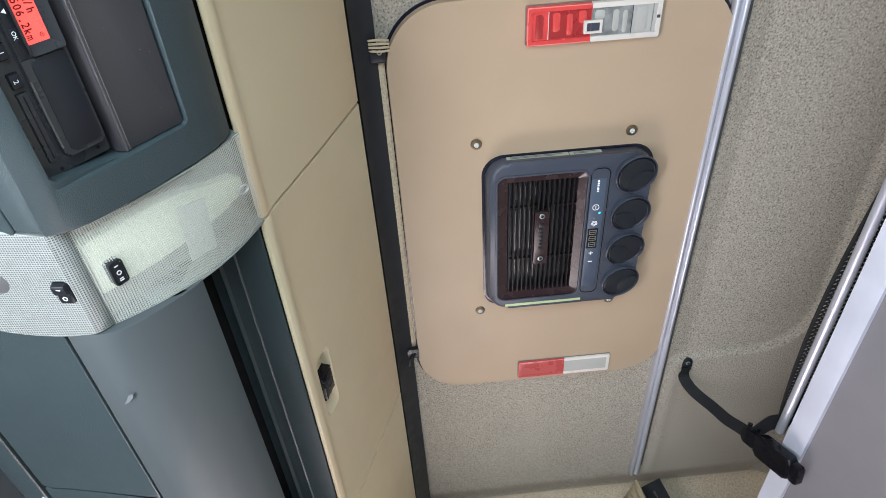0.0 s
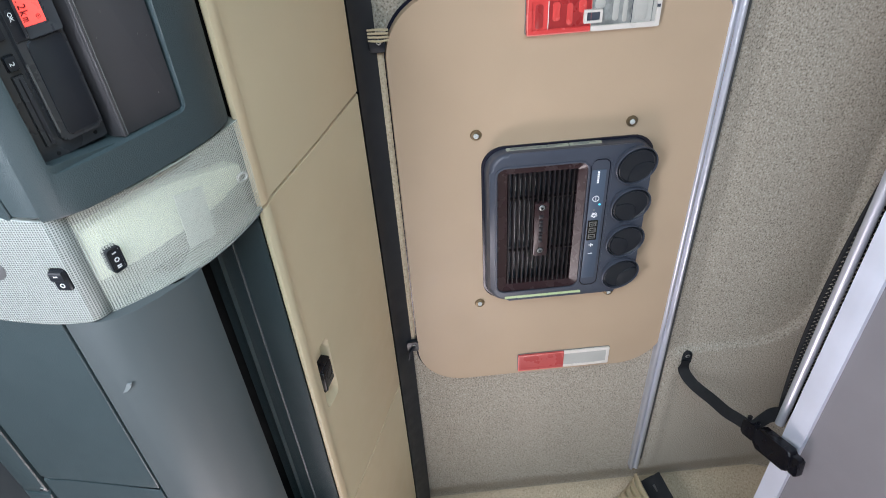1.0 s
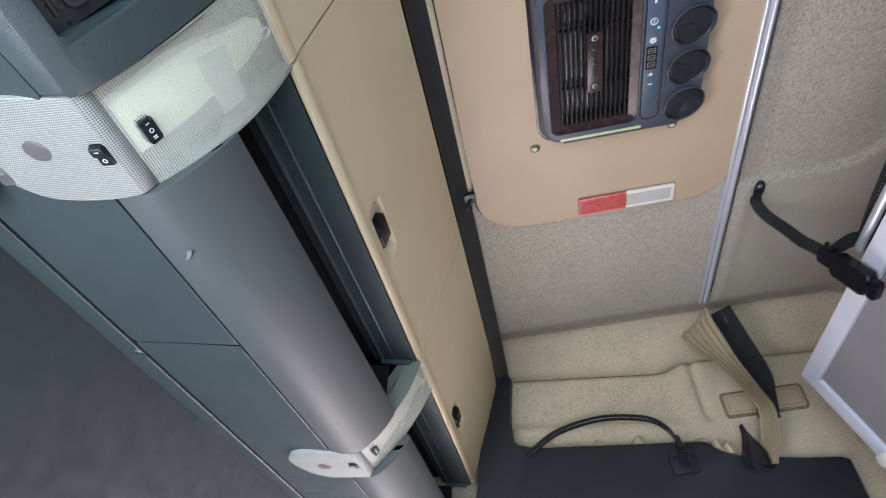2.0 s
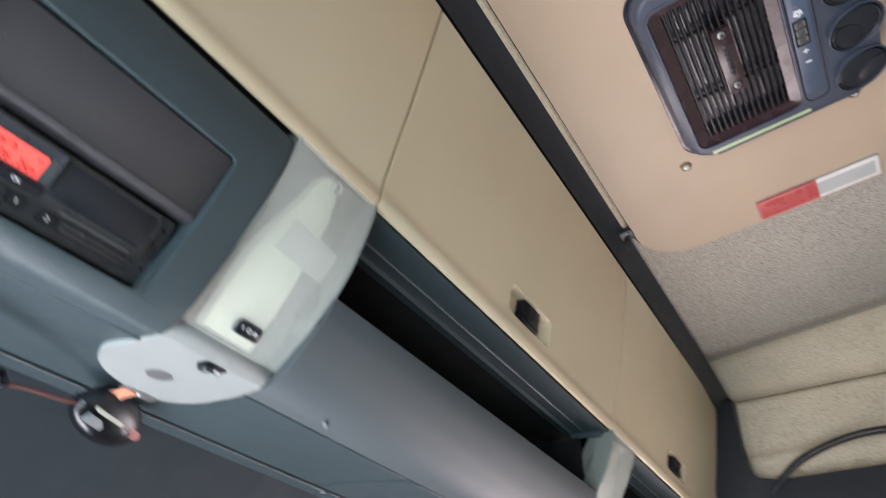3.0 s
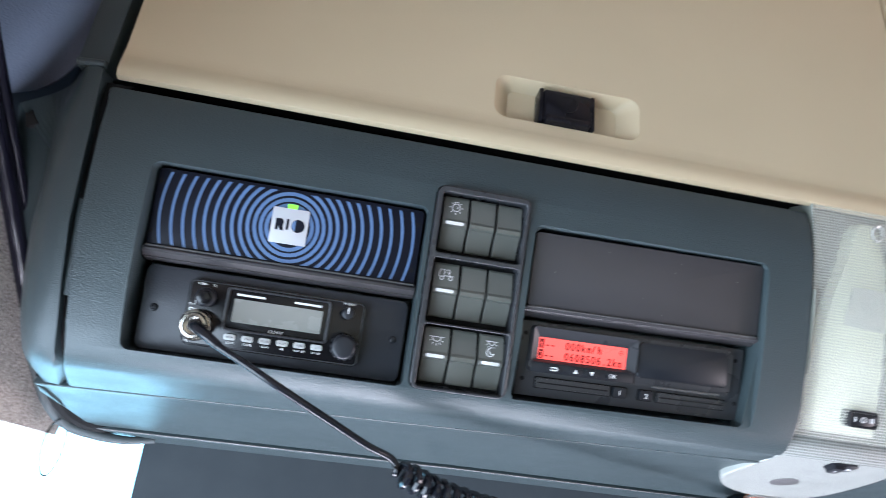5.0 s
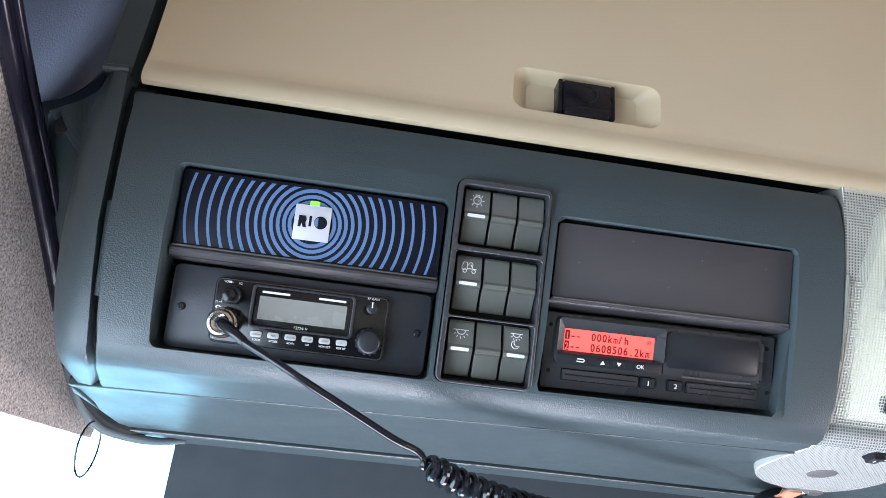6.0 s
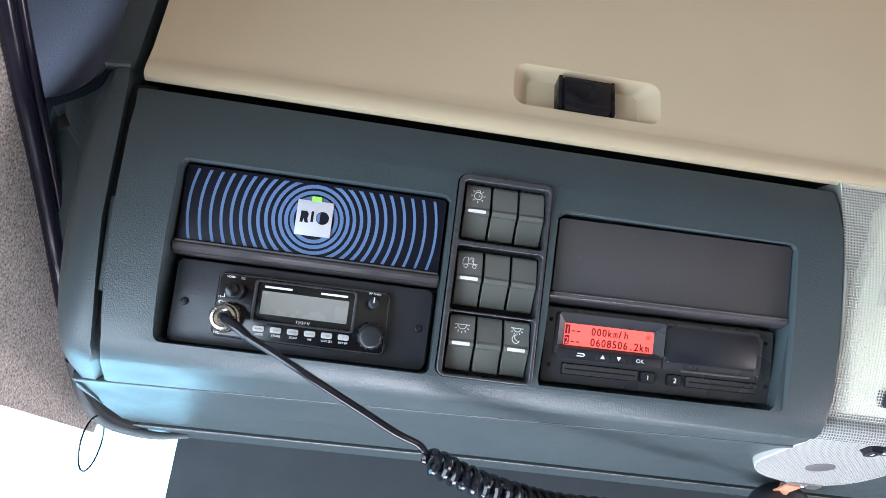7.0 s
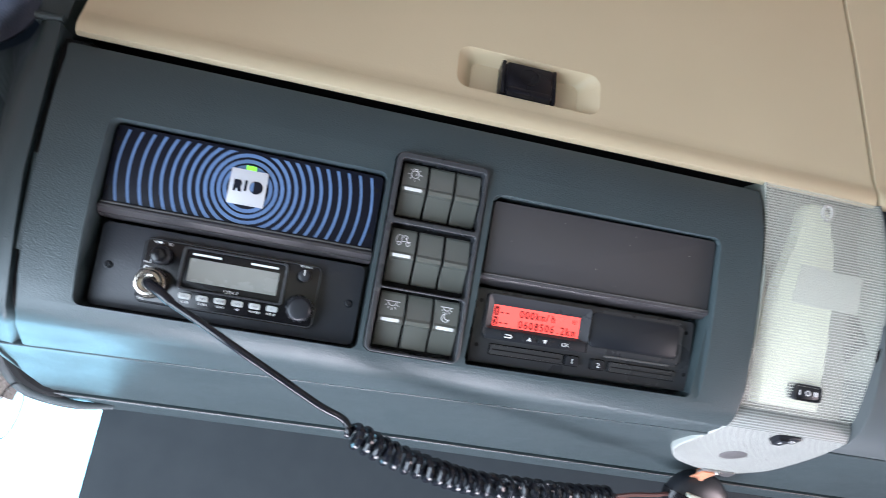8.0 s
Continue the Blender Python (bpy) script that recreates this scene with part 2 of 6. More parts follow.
def prism(loop, w0, w1, m, bevel=0.0, seg=2, both=False, bm=None, top_loop=None):
    """A solid over a loop in the plane of m, from w0 to w1, with its w1 rim rounded."""
    own = bmesh.new()
    low = [own.verts.new((u, v, w0)) for u, v in loop]
    high = [own.verts.new((u, v, w1)) for u, v in (top_loop or loop)]
    own.faces.new(low[::-1])
    own.faces.new(high)
    n = len(loop)
    for k in range(n):
        own.faces.new((low[k], low[(k + 1) % n], high[(k + 1) % n], high[k]))
    if bevel:
        rim = [e for e in own.edges if all(v in high for v in e.verts) or (both and all(v in low for v in e.verts))]
        bmesh.ops.bevel(own, geom=rim, offset=bevel, segments=seg, profile=0.5, affect="EDGES")
    bmesh.ops.transform(own, matrix=m, verts=own.verts)
    if bm is None:
        return own
    me = bpy.data.meshes.new("joined")
    own.to_mesh(me)
    own.free()
    bm.from_mesh(me)
    bpy.data.meshes.remove(me)
    return bm


def ring(outer, inner, w0, w1, m, bevel=0.0):
    """A frame between two loops of equal length."""
    bm = bmesh.new()
    rows = [[bm.verts.new((u, v, w)) for u, v in loop] for loop, w in ((outer, w0), (outer, w1), (inner, w1), (inner, w0))]
    n = len(outer)
    for i in range(4):
        a, b = rows[i], rows[(i + 1) % 4]
        for k in range(n):
            bm.faces.new((a[k], a[(k + 1) % n], b[(k + 1) % n], b[k]))
    if bevel:
        rim = [e for e in bm.edges if all(v in rows[1] for v in e.verts) or all(v in rows[2] for v in e.verts)]
        bmesh.ops.bevel(bm, geom=rim, offset=bevel, segments=2, profile=0.5, affect="EDGES")
    bmesh.ops.transform(bm, matrix=m, verts=bm.verts)
    return bm


def funnel(outer, inner, w0, w_out, w_in, m):
    """A frame whose face slopes from its outer loop down to its inner one."""
    bm = bmesh.new()
    rows = [[bm.verts.new((u, v, w)) for u, v in loop] for loop, w in ((outer, w0), (outer, w_out), (inner, w_in), (inner, w0))]
    n = len(outer)
    for i in range(4):
        a, b = rows[i], rows[(i + 1) % 4]
        for k in range(n):
            bm.faces.new((a[k], a[(k + 1) % n], b[(k + 1) % n], b[k]))
    bmesh.ops.transform(bm, matrix=m, verts=bm.verts)
    return bm


def sweep_x(profile, x0, x1, m=None, bevel=0.0, steps=1):
    """A closed profile drawn along the first axis; profile points are (v, w) of the frame m, or (y, z)."""
    bm = bmesh.new()
    rows = [[bm.verts.new((x0 + (x1 - x0) * s / steps, v, w)) for v, w in profile] for s in range(steps + 1)]
    n = len(profile)
    for a, b in zip(rows, rows[1:]):
        for k in range(n):
            bm.faces.new((a[k], b[k], b[(k + 1) % n], a[(k + 1) % n]))
    ends = [bm.faces.new(rows[0]), bm.faces.new(rows[-1][::-1])]
    if bevel:
        bmesh.ops.bevel(bm, geom=list({e for f in ends for e in f.edges}), offset=bevel, segments=2, profile=0.5, affect="EDGES")
    if m is not None:
        bmesh.ops.transform(bm, matrix=m, verts=bm.verts)
    return bm


def tube(points, r, n=10, bm=None, closed=False, flat=1.0, up=(0, 0, 1)):
    """A round (or flattened) bar along points."""
    bm = bm or bmesh.new()
    pts = [Vector(p) for p in points]
    rows, side = [], None
    for i, p in enumerate(pts):
        a, b = pts[i - 1] if i or closed else p, pts[(i + 1) % len(pts)] if i + 1 < len(pts) or closed else p
        ahead = (b - a).normalized()
        if side is None:
            side = ahead.cross(Vector(up))
            side = side if side.length > 0.01 else ahead.cross(Vector((1, 0, 0)))
        side = (side - ahead * side.dot(ahead)).normalized()
        other = ahead.cross(side)
        rr_ = r[i] if isinstance(r, (list, tuple)) else r
        rows.append([bm.verts.new(p + side * (rr_ * math.cos(2 * math.pi * k / n)) + other * (rr_ * flat * math.sin(2 * math.pi * k / n))) for k in range(n)])
    pairs = list(zip(rows, rows[1:])) + ([(rows[-1], rows[0])] if closed else [])
    for a, b in pairs:
        for k in range(n):
            bm.faces.new((a[k], a[(k + 1) % n], b[(k + 1) % n], b[k]))
    if not closed:
        bm.faces.new(rows[0][::-1])
        bm.faces.new(rows[-1])
    return bm


def curve_through(points, steps=8):
    """A smooth line through points."""
    p = [Vector(q) for q in points]
    p = [2 * p[0] - p[1]] + p + [2 * p[-1] - p[-2]]
    out = []
    for i in range(1, len(p) - 2):
        for s in range(steps):
            t = s / steps
            out.append(0.5 * (2 * p[i] + (p[i + 1] - p[i - 1]) * t + (2 * p[i - 1] - 5 * p[i] + 4 * p[i + 1] - p[i + 2]) * t * t
                              + (3 * p[i] - p[i - 1] - 3 * p[i + 1] + p[i + 2]) * t ** 3))
    return out + [p[-2]]


def lathe(profile, m, n=28):
    """Rings of (radius, height) about the third axis of m."""
    bm = bmesh.new()
    rows = [[bm.verts.new((r * math.cos(2 * math.pi * k / n), r * math.sin(2 * math.pi * k / n), h)) for k in range(n)] for r, h in profile]
    for a, b in zip(rows, rows[1:]):
        for k in range(n):
            bm.faces.new((a[k], a[(k + 1) % n], b[(k + 1) % n], b[k]))
    bm.faces.new(rows[0][::-1])
    bm.faces.new(rows[-1])
    bmesh.ops.transform(bm, matrix=m, verts=bm.verts)
    return bm


def cut(bm, *cutters):
    """bm with the solids of the cutters taken away."""
    made = []
    for piece in (bm, *cutters):
        bmesh.ops.recalc_face_normals(piece, faces=piece.faces)
        me = bpy.data.meshes.new("piece")
        piece.to_mesh(me)
        piece.free()
        made.append(new("piece", me))
    for c in made[1:]:
        mod = made[0].modifiers.new("cut", "BOOLEAN")
        mod.operation, mod.object, mod.solver = "DIFFERENCE", c, "EXACT"
    out = bmesh.new()
    me = bpy.data.meshes.new_from_object(made[0].evaluated_get(bpy.context.evaluated_depsgraph_get()))
    out.from_mesh(me)
    bpy.data.meshes.remove(me)
    for ob in made:
        old = ob.data
        bpy.data.objects.remove(ob)
        bpy.data.meshes.remove(old)
    return out


def soften(ob, width, segments=2, angle=40):
    mod = ob.modifiers.new("edges", "BEVEL")
    mod.width, mod.segments, mod.limit_method, mod.angle_limit = width, segments, "ANGLE", radians(angle)
    mod.harden_normals = False
    return ob


def lettering(words, size, at, m, mat, parent, wide=1.0, name="lettering", thick=0.0002, bold=0.0):
    """Words with their lower left corner at (u, v, w) of the frame m."""
    font = bpy.data.curves.new("words", "FONT")
    font.body, font.size, font.extrude, font.offset = words, size, thick, bold
    temp = new("words", font)
    me = bpy.data.meshes.new_from_object(temp.evaluated_get(bpy.context.evaluated_depsgraph_get()))
    bpy.data.objects.remove(temp)
    bpy.data.curves.remove(font)
    bm = bmesh.new()
    bm.from_mesh(me)
    bpy.data.meshes.remove(me)
    bmesh.ops.transform(bm, matrix=m @ Matrix.Translation(at) @ Matrix.Diagonal((wide, 1, 1, 1)), verts=bm.verts)
    return part(name, bm, mat, parent)


def lay_uv(ob, m):
    """UV in metres along the first two axes of m."""
    me = ob.data
    layer = me.uv_layers.new(name="UVMap")
    inverse = m.inverted()
    off = ORIGIN[ob]
    for loop in me.loops:
        p = inverse @ (me.vertices[loop.vertex_index].co + off)
        layer.data[loop.index].uv = (p.x, p.y)


def screw(at, m, parent, r=0.004, mat=None, slot=True):
    base = m @ Matrix.Translation(at)
    ob = part("screw", lathe([(r, -0.002), (r, 0.0006), (r * 0.8, 0.0014), (r * 0.55, 0.0016), (r * 0.45, 0.0008)], base, 16), mat or STEEL, parent)
    if slot:
        for a in (0, 90):
            part("screw_slot", prism(rr(-r * 0.6, -r * 0.14, r * 0.6, r * 0.14, 0.0001, 1), 0.001, 0.0019, base @ pose(0, 0, 0, 0, 0, a + 20)), BLACK, ob)
    return ob


# frames of the place: the console's face, the locker doors, the console's underside, the roof (seen from below)
TILT = radians(37.22)
FACE = axes((0, 0, 0), (1, 0, 0), (0, -math.sin(TILT), math.cos(TILT)))
DOORS = axes((0, -0.122, 0.156), (1, 0, 0), (0, -0.3344, 0.9425))
TONGUE = axes((0, 0, -0.014), (1, 0, 0), (0, 0.9874, 0.158))
ROOF = axes((0, 0, 0.473), (1, 0, 0), (0, -1, 0))


def face_yz(b, w):
    p = FACE @ Vector((0, b, w))
    return p.y, p.z


# ---- the cab's shell ----
def grid_sheet(nu, nv, point, thick):
    """A closed sheet over a grid of points, thickened by the vector thick."""
    bm = bmesh.new()
    sheets = []
    for add in (Vector((0, 0, 0)), Vector(thick)):
        sheets.append([[bm.verts.new(Vector(point(i / nu, j / nv)) + add) for j in range(nv + 1)] for i in range(nu + 1)])
    for s in sheets:
        for i in range(nu):
            for j in range(nv):
                bm.faces.new((s[i][j], s[i + 1][j], s[i + 1][j + 1], s[i][j + 1]))
    a, b = sheets
    rim = [(i, 0) for i in range(nu)] + [(nu, j) for j in range(nv)] + [(i, nv) for i in range(nu, 0, -1)] + [(0, j) for j in range(nv, 0, -1)]
    for (i, j), (k, l) in zip(rim, rim[1:] + rim[:1]):
        bm.faces.new((a[i][j], a[k][l], b[k][l], b[i][j]))
    return bm


def smooth_step(t):
    t = min(max(t, 0), 1)
    return t * t * (3 - 2 * t)


SIDE_SEAM = [(-0.235, 0.459), (-0.27, 0.455), (-0.50, 0.433), (-0.68, 0.414), (-0.715, 0.415), (-0.750, 0.428), (-0.80, 0.430), (-1.00, 0.416), (-1.30, 0.401)]


def seam_height(y):
    for (y0, z0), (y1, z1) in zip(SIDE_SEAM, SIDE_SEAM[1:]):
        if y1 <= y <= y0:
            return z0 + (z1 - z0) * (y0 - y) / (y0 - y1)
    return 0.405 if y < -1 else 0.462


def roof_height(x, y):
    z = 0.487 - (0.487 - seam_height(y) - 0.004) * smooth_step((x - 1.588) / 0.16) - 0.06 * smooth_step((-0.25 - x) / 0.2)
    # rises a little before the roll to the side wall begins
    z += 0.023 * smooth_step((x - 1.494) / 0.098) * (1 - smooth_step((x - 1.60) / 0.13))
    z += 0.012 * smooth_step((-0.82 - y) / 0.06) * (1 - smooth_step((x - 1.45) / 0.12))
    # the field behind the rail has a rounded corner and stands a little higher
    qx, qy = x - 0.93, -y - 1.022
    out = math.hypot(max(qx, 0), max(qy, 0)) + min(max(qx, qy), 0) - 0.12
    z -= 0.013 * smooth_step((out + 0.004) / 0.016) * smooth_step((-0.82 - y) / 0.04) * (1 - smooth_step((x - 1.45) / 0.12))
    return z - 0.10 * smooth_step((-1.15 - y) / 0.22)


structure("trim_roof_side", grid_sheet(24, 120, lambda u, v: (1.5895 + 0.2105 * u, -0.246 - 1.12 * v, roof_height(1.5895 + 0.2105 * u, -0.246 - 1.12 * v) - 0.002 * smooth_step(u * 2.5)), (0, 0, 0.03)),
          SIDE_FELT, "beige felt roll from the headliner down to the side wall", "trim")
structure("ceiling", grid_sheet(310, 180, lambda u, v: (-0.5 + 2.0893 * u, -0.246 - 1.12 * v, roof_height(-0.5 + 2.0893 * u, -0.246 - 1.12 * v)), (0, 0, 0.03)),
          HEADLINER, "grey-beige speckled felt headliner over the cab", "ceiling")
structure("wall_rear", sweep_x([(-1.36, -1.5), (-1.36, 0.5), (-1.40, 0.5), (-1.40, -1.5)], -0.5, 1.8), SIDE_FELT, "beige felt rear wall of the cab", "wall")
structure("floor", sweep_x([(-1.4, -1.5), (0.7, -1.5), (0.7, -1.45), (-1.4, -1.45)], -0.5, 1.8), FLOORING, "dark covered cab floor", "floor")
structure("wall_front", sweep_x([(0.62, -1.45), (0.66, -1.45), (0.66, -1.0), (0.62, -1.0)], -0.5, 1.8), STRIP_BLACK, "dark front wall under the windscreen", "wall")
# unseen shell, added to keep the backdrop's light out of the shelf
structure("roof_front", sweep_x([(-0.2, 0.50), (-0.2, 0.53), (0.31, 0.53), (0.31, 0.09), (0.28, 0.09), (0.28, 0.50)], -0.5, 1.8), STRIP_BLACK, "unseen roof shell added above the lockers to keep light out", "wall")
SIDE_LEFT, SIDE_RIGHT = axes((-0.43, 0, 0), (0, 1, 0), (0, 0, 1)), axes((1.76, 0, 0), (0, 1, 0), (0, 0, 1))
# the side walls stop at the window openings
# the left one's unseen lower edge is set low to shade the upper console
structure("wall_left", prism([(-1.4, -1.45), (-1.05, -1.45), (-1.0, -0.17), (-0.24, -0.13), (-0.19, -0.122), (-0.145, -0.108), (0.30, 0.052), (0.30, 0.12), (-0.13, 0.158),
                              (-0.22, 0.30), (-0.24, 0.50), (-1.4, 0.50)], -0.015, 0, SIDE_LEFT), DOOR_FELT, "speckled felt trim over the driver's door opening", "wall")
# added dark panel, keeps outside light from leaking in above the door
structure("wall_left_light_stop", prism([(-0.30, 0.12), (-0.02, 0.14), (0.20, 0.10), (0.20, 0.5), (-0.30, 0.5)], -0.15, -0.14, SIDE_LEFT), STRIP_BLACK, "dark panel added above the driver's door to stop light leaks", "wall")
structure("backdrop", prism([(-9.0, -1.2), (-0.2, -1.2), (-0.2, 5.0), (-9.0, 5.0)], 0, 0.02, axes((0, 4.0, 0), (1, 0, 0), (0, 0, 1))), BACKDROP, "white overcast glare outside the window", "backdrop")
structure("wall_right", prism([(-1.4, -1.45), (0.66, -1.45), (0.66, -0.95), (-0.62, -0.95), (-0.62, -0.15), (0.66, -0.15), (0.66, 0.45), (-0.2, 0.52), (-1.4, 0.52)], 0, 0.04, SIDE_RIGHT),
          SIDE_FELT, "beige felt wall round the passenger window", "wall")

# black strip between lockers and headliner, lower towards the passenger's side
def strip_point(u, v):
    x = -0.42 + 2.17 * u
    dip = 0.012 * smooth_step((x - 1.05) / 0.7) + 0.03 * smooth_step((x - 1.5) / 0.3)
    y, z = ((-0.224, 0.446), (-0.231, 0.460), (-0.246, 0.474), (-0.257, 0.4795))[round(v * 3)]
    return x, y, z - dip


structure("trim_felt_lip", sweep_x([(-0.252, 0.4850), (-0.2562, 0.4790), (-0.2625, 0.4782), (-0.2660, 0.4812), (-0.2660, 0.4880), (-0.252, 0.4880)], 0.2960, 0.9380, None, 0.002), SIDE_FELT, "narrow speckled felt lip between roof strip and hatch", "trim")
structure("trim_roof_strip", grid_sheet(24, 3, strip_point, (0, 0.012, 0.02)), STRIP_BLACK, "black plastic strip between lockers and headliner", "trim")


# ---- overhead lockers ----
def locker(x0, x1, latch, label):
    t = thing("overhead_locker", ((x0 + x1) / 2, -0.122, 0.15), label, "locker", "overhead lockers")
    body = sweep_x([(0.004, -0.022), (0.300, -0.022), (0.300, -0.25), (0.09, -0.25), (0.02, -0.12)], x0 + 0.001, x1 - 0.001, DOORS)
    # body coloured as shade so that the gaps between doors read dark
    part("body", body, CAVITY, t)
    skin = [(-0.0066, -0.0058), (-0.0078, -0.0035), (-0.0066, 0.0010), (-0.002, 0.0031), (0.004, 0.0030), (0.0095, 0.0014), (0.0135, 0.0003), (0.022, 0.0), (0.150, 0.0015), (0.299, 0.0),
            (0.3035, -0.004), (0.3035, -0.018), (0.016, -0.018), (0.010, -0.0075), (-0.001, -0.0062)]
    door = sweep_x(skin, x0, x1, DOORS, bevel=0.0009)
    mouth, floor = rr(latch - 0.063, 0.0210, latch + 0.0665, 0.0635, 0.012, 6), rr(latch - 0.048, 0.026, latch + 0.048, 0.0565, 0.006, 6)
    cutter = prism(floor, -0.0125, 0.0065, DOORS, top_loop=[(u + (u - latch) * 0.08, v + (v - 0.042) * 0.08) for u, v in mouth])
    door = part("door", cut(door, cutter), DOOR_BEIGE, t)
    soften(door, 0.0034, 4, 35)
    # the shell of the recess behind the opening
    part("latch_recess", prism(rr(latch - 0.052, 0.024, latch + 0.052, 0.0585, 0.008), -0.0165, -0.0127, DOORS), DOOR_BEIGE, door)
    catch = part("latch", prism(rr(latch - 0.0205, 0.0245, latch + 0.0205, 0.0545, 0.0025, 3), -0.0125, 0.003, DOORS, 0.0018), LATCH_BLACK, door, "black plastic push latch")
    part("lower_grip", prism(rr(latch - 0.0190, 0.0222, latch + 0.0190, 0.0285, 0.002, 3), -0.010, 0.0055, DOORS, 0.0015), LATCH_BLACK, catch)
    part("button", ring(disc(latch, 0.0425, 0.0085, 24), disc(latch, 0.0425, 0.0076, 24), 0.0027, 0.0034, DOORS), GLOSS_BLACK, catch)
    for s in (-1, 1):
        part("latch_cheek", prism(rr(latch + s * 0.0222 - 0.0018, 0.0232, latch + s * 0.0222 + 0.0018, 0.0560, 0.001, 2), -0.0125, 0.0015, DOORS, 0.0008), LATCH_BLACK, catch)
    return t


locker(-0.331, 0.3405, 0.0145, "closed beige plastic overhead locker above the driver's console")
locker(0.3450, 1.0100, 0.6815, "closed beige plastic overhead locker above the open shelf")
locker(1.0140, 1.7000, 1.3710, "closed beige plastic overhead locker at the passenger's side")

# underside of the lockers, seen above the open shelf
for x0, x1 in ((0.346, 1.006), (1.130, 1.70)):
    t = thing("shelf_header", ((x0 + x1) / 2, -0.08, 0.16), "dark ribbed plastic header strip under the locker", "trim", "shelf headers")
    part("board", sweep_x([(-0.114, 0.146), (-0.112, 0.158), (-0.035, 0.178), (-0.035, 0.164), (-0.046, 0.1615), (-0.050, 0.157), (-0.0535, 0.1615), (-0.066, 0.158)], x0, x1, None, 0.001), CONSOLE, t)
    part("rib", tube([(x0 + 0.002, -0.0725, 0.1560), (x1 - 0.012, -0.0725, 0.1560)], 0.0022, 8), CONSOLE, t)
    part("end_wall", sweep_x([(-0.110, 0.150), (-0.045, 0.160), (-0.048, 0.152), (-0.098, 0.141)], x1 - 0.006, x1, None, 0.001), CONSOLE, t)


# ---- console ----
FRONT = [face_yz(b, w) for b, w in ((0.1850, -0.016), (0.1847, -0.003), (0.1826, 0.0042), (0.171, 0.0102), (0.15, 0.0148), (0.12, 0.0178), (0.08, 0.0192), (0.04, 0.0185),
                                   (0.012, 0.0165), (-0.004, 0.0130), (-0.014, 0.0070), (-0.0215, -0.0015), (-0.0258, -0.0125))] + [(0.0600, -0.0041), (0.0613, 0.0005)]
SLOT_EDGE = [-0.3345, -0.3345, -0.3345, -0.3320, -0.3305, -0.3300, -0.3300, -0.3280, -0.3265, -0.3265, -0.3280, -0.3300, -0.3330, -0.3490, -0.3490]


def console_solid(x0, x1, front, deep=0.045, bevel=0.003):
    back = [(y + deep * 0.75, z + deep * 0.65) for y, z in (front[-1], front[len(front) // 2], front[0])]
    return sweep_x(front + back, x0, x1, None, bevel)


def seam_line(x):
    """The seam between shell and lower panel, along the underside."""
    return 0.082 - (x + 0.353) * 0.0841


def console_shell(x0, x1):
    """The shell: its end follows the slot, its lower edge runs aslant along the underside."""
    bm = console_solid(x0, x1, FRONT)
    for vert in bm.verts:
        near = [math.hypot(vert.co.y - y, vert.co.z - z) for y, z in FRONT]
        k = near.index(min(near))
        if vert.co.x < x0 + 0.01:
            vert.co.x += SLOT_EDGE[k] - x0
        if k >= len(FRONT) - 2 and near[k] < 0.0045:
            shift = seam_line(vert.co.x) - 0.060
            vert.co += Vector((0, shift, 0.258 * shift))
    return bm


console = thing("overhead_console", (-0.05, 0.02, -0.03), "dark grained plastic overhead console with cut-outs for devices", "console")
left_cut = prism(rr(-0.2895, -0.0035, -0.0880, 0.1320, 0.006), -0.024, 0.05, FACE)
mid_cut = prism(rr(-0.0846, -0.0034, -0.0102, 0.1512, 0.0075), -0.010, 0.05, FACE)
right_cut = prism([(-0.0040, -0.0015), (0.1800, 0.0005), (0.1832, 0.0040), (0.1905, 0.0660), (0.1905, 0.1280), (0.1880, 0.1318), (0.1840, 0.1325), (0.0020, 0.1315), (-0.0035, 0.1270), (-0.0060, 0.003)],
                  -0.024, 0.05, FACE)
left_rim = prism(rr(-0.2890, -0.0030, -0.0885, 0.1315, 0.006), 0.0140, 0.0235, FACE, top_loop=rr(-0.2922, -0.0080, -0.0868, 0.1352, 0.009))
right_rim = prism(rr(-0.0035, 0.0000, 0.1900, 0.1320, 0.005), 0.0140, 0.0235, FACE, top_loop=rr(-0.0068, -0.0060, 0.1926, 0.1360, 0.011))
lamp_notch = sweep_x([(0.010, -0.060), (0.095, -0.060), (0.095, 0.035), (0.010, 0.035)], 0.2232, 0.2400)
shell = part("shell", cut(console_shell(-0.3255, 0.2290), left_cut, mid_cut, right_cut, left_rim, right_rim, lamp_notch), CONSOLE, console)
soften(shell, 0.0024, 3, 30)

# end piece beside the driver's window, with its dark slot
END_FRONT = [(-0.1215, 0.1500), (-0.1112, 0.1300), (-0.1017, 0.1111), (-0.0857, 0.0856), (-0.0627, 0.0528), (-0.0379, 0.0214), (-0.0196, 0.0002), (0.0013, -0.0146), (0.0150, -0.0160), (0.0330, -0.0111), (0.0815, 0.0014)]
END_FRONT_X = [-0.3405, -0.3390, -0.3375, -0.3370, -0.3370, -0.3345, -0.3325, -0.3335, -0.3350, -0.3410, -0.3560]
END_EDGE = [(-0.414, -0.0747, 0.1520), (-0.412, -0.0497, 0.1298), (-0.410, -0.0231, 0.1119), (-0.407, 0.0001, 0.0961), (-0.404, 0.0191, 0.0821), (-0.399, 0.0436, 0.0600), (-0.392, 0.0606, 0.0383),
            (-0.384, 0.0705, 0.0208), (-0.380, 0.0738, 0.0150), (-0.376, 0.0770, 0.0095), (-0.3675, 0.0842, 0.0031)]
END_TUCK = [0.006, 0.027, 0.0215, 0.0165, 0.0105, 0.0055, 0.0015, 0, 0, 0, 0]
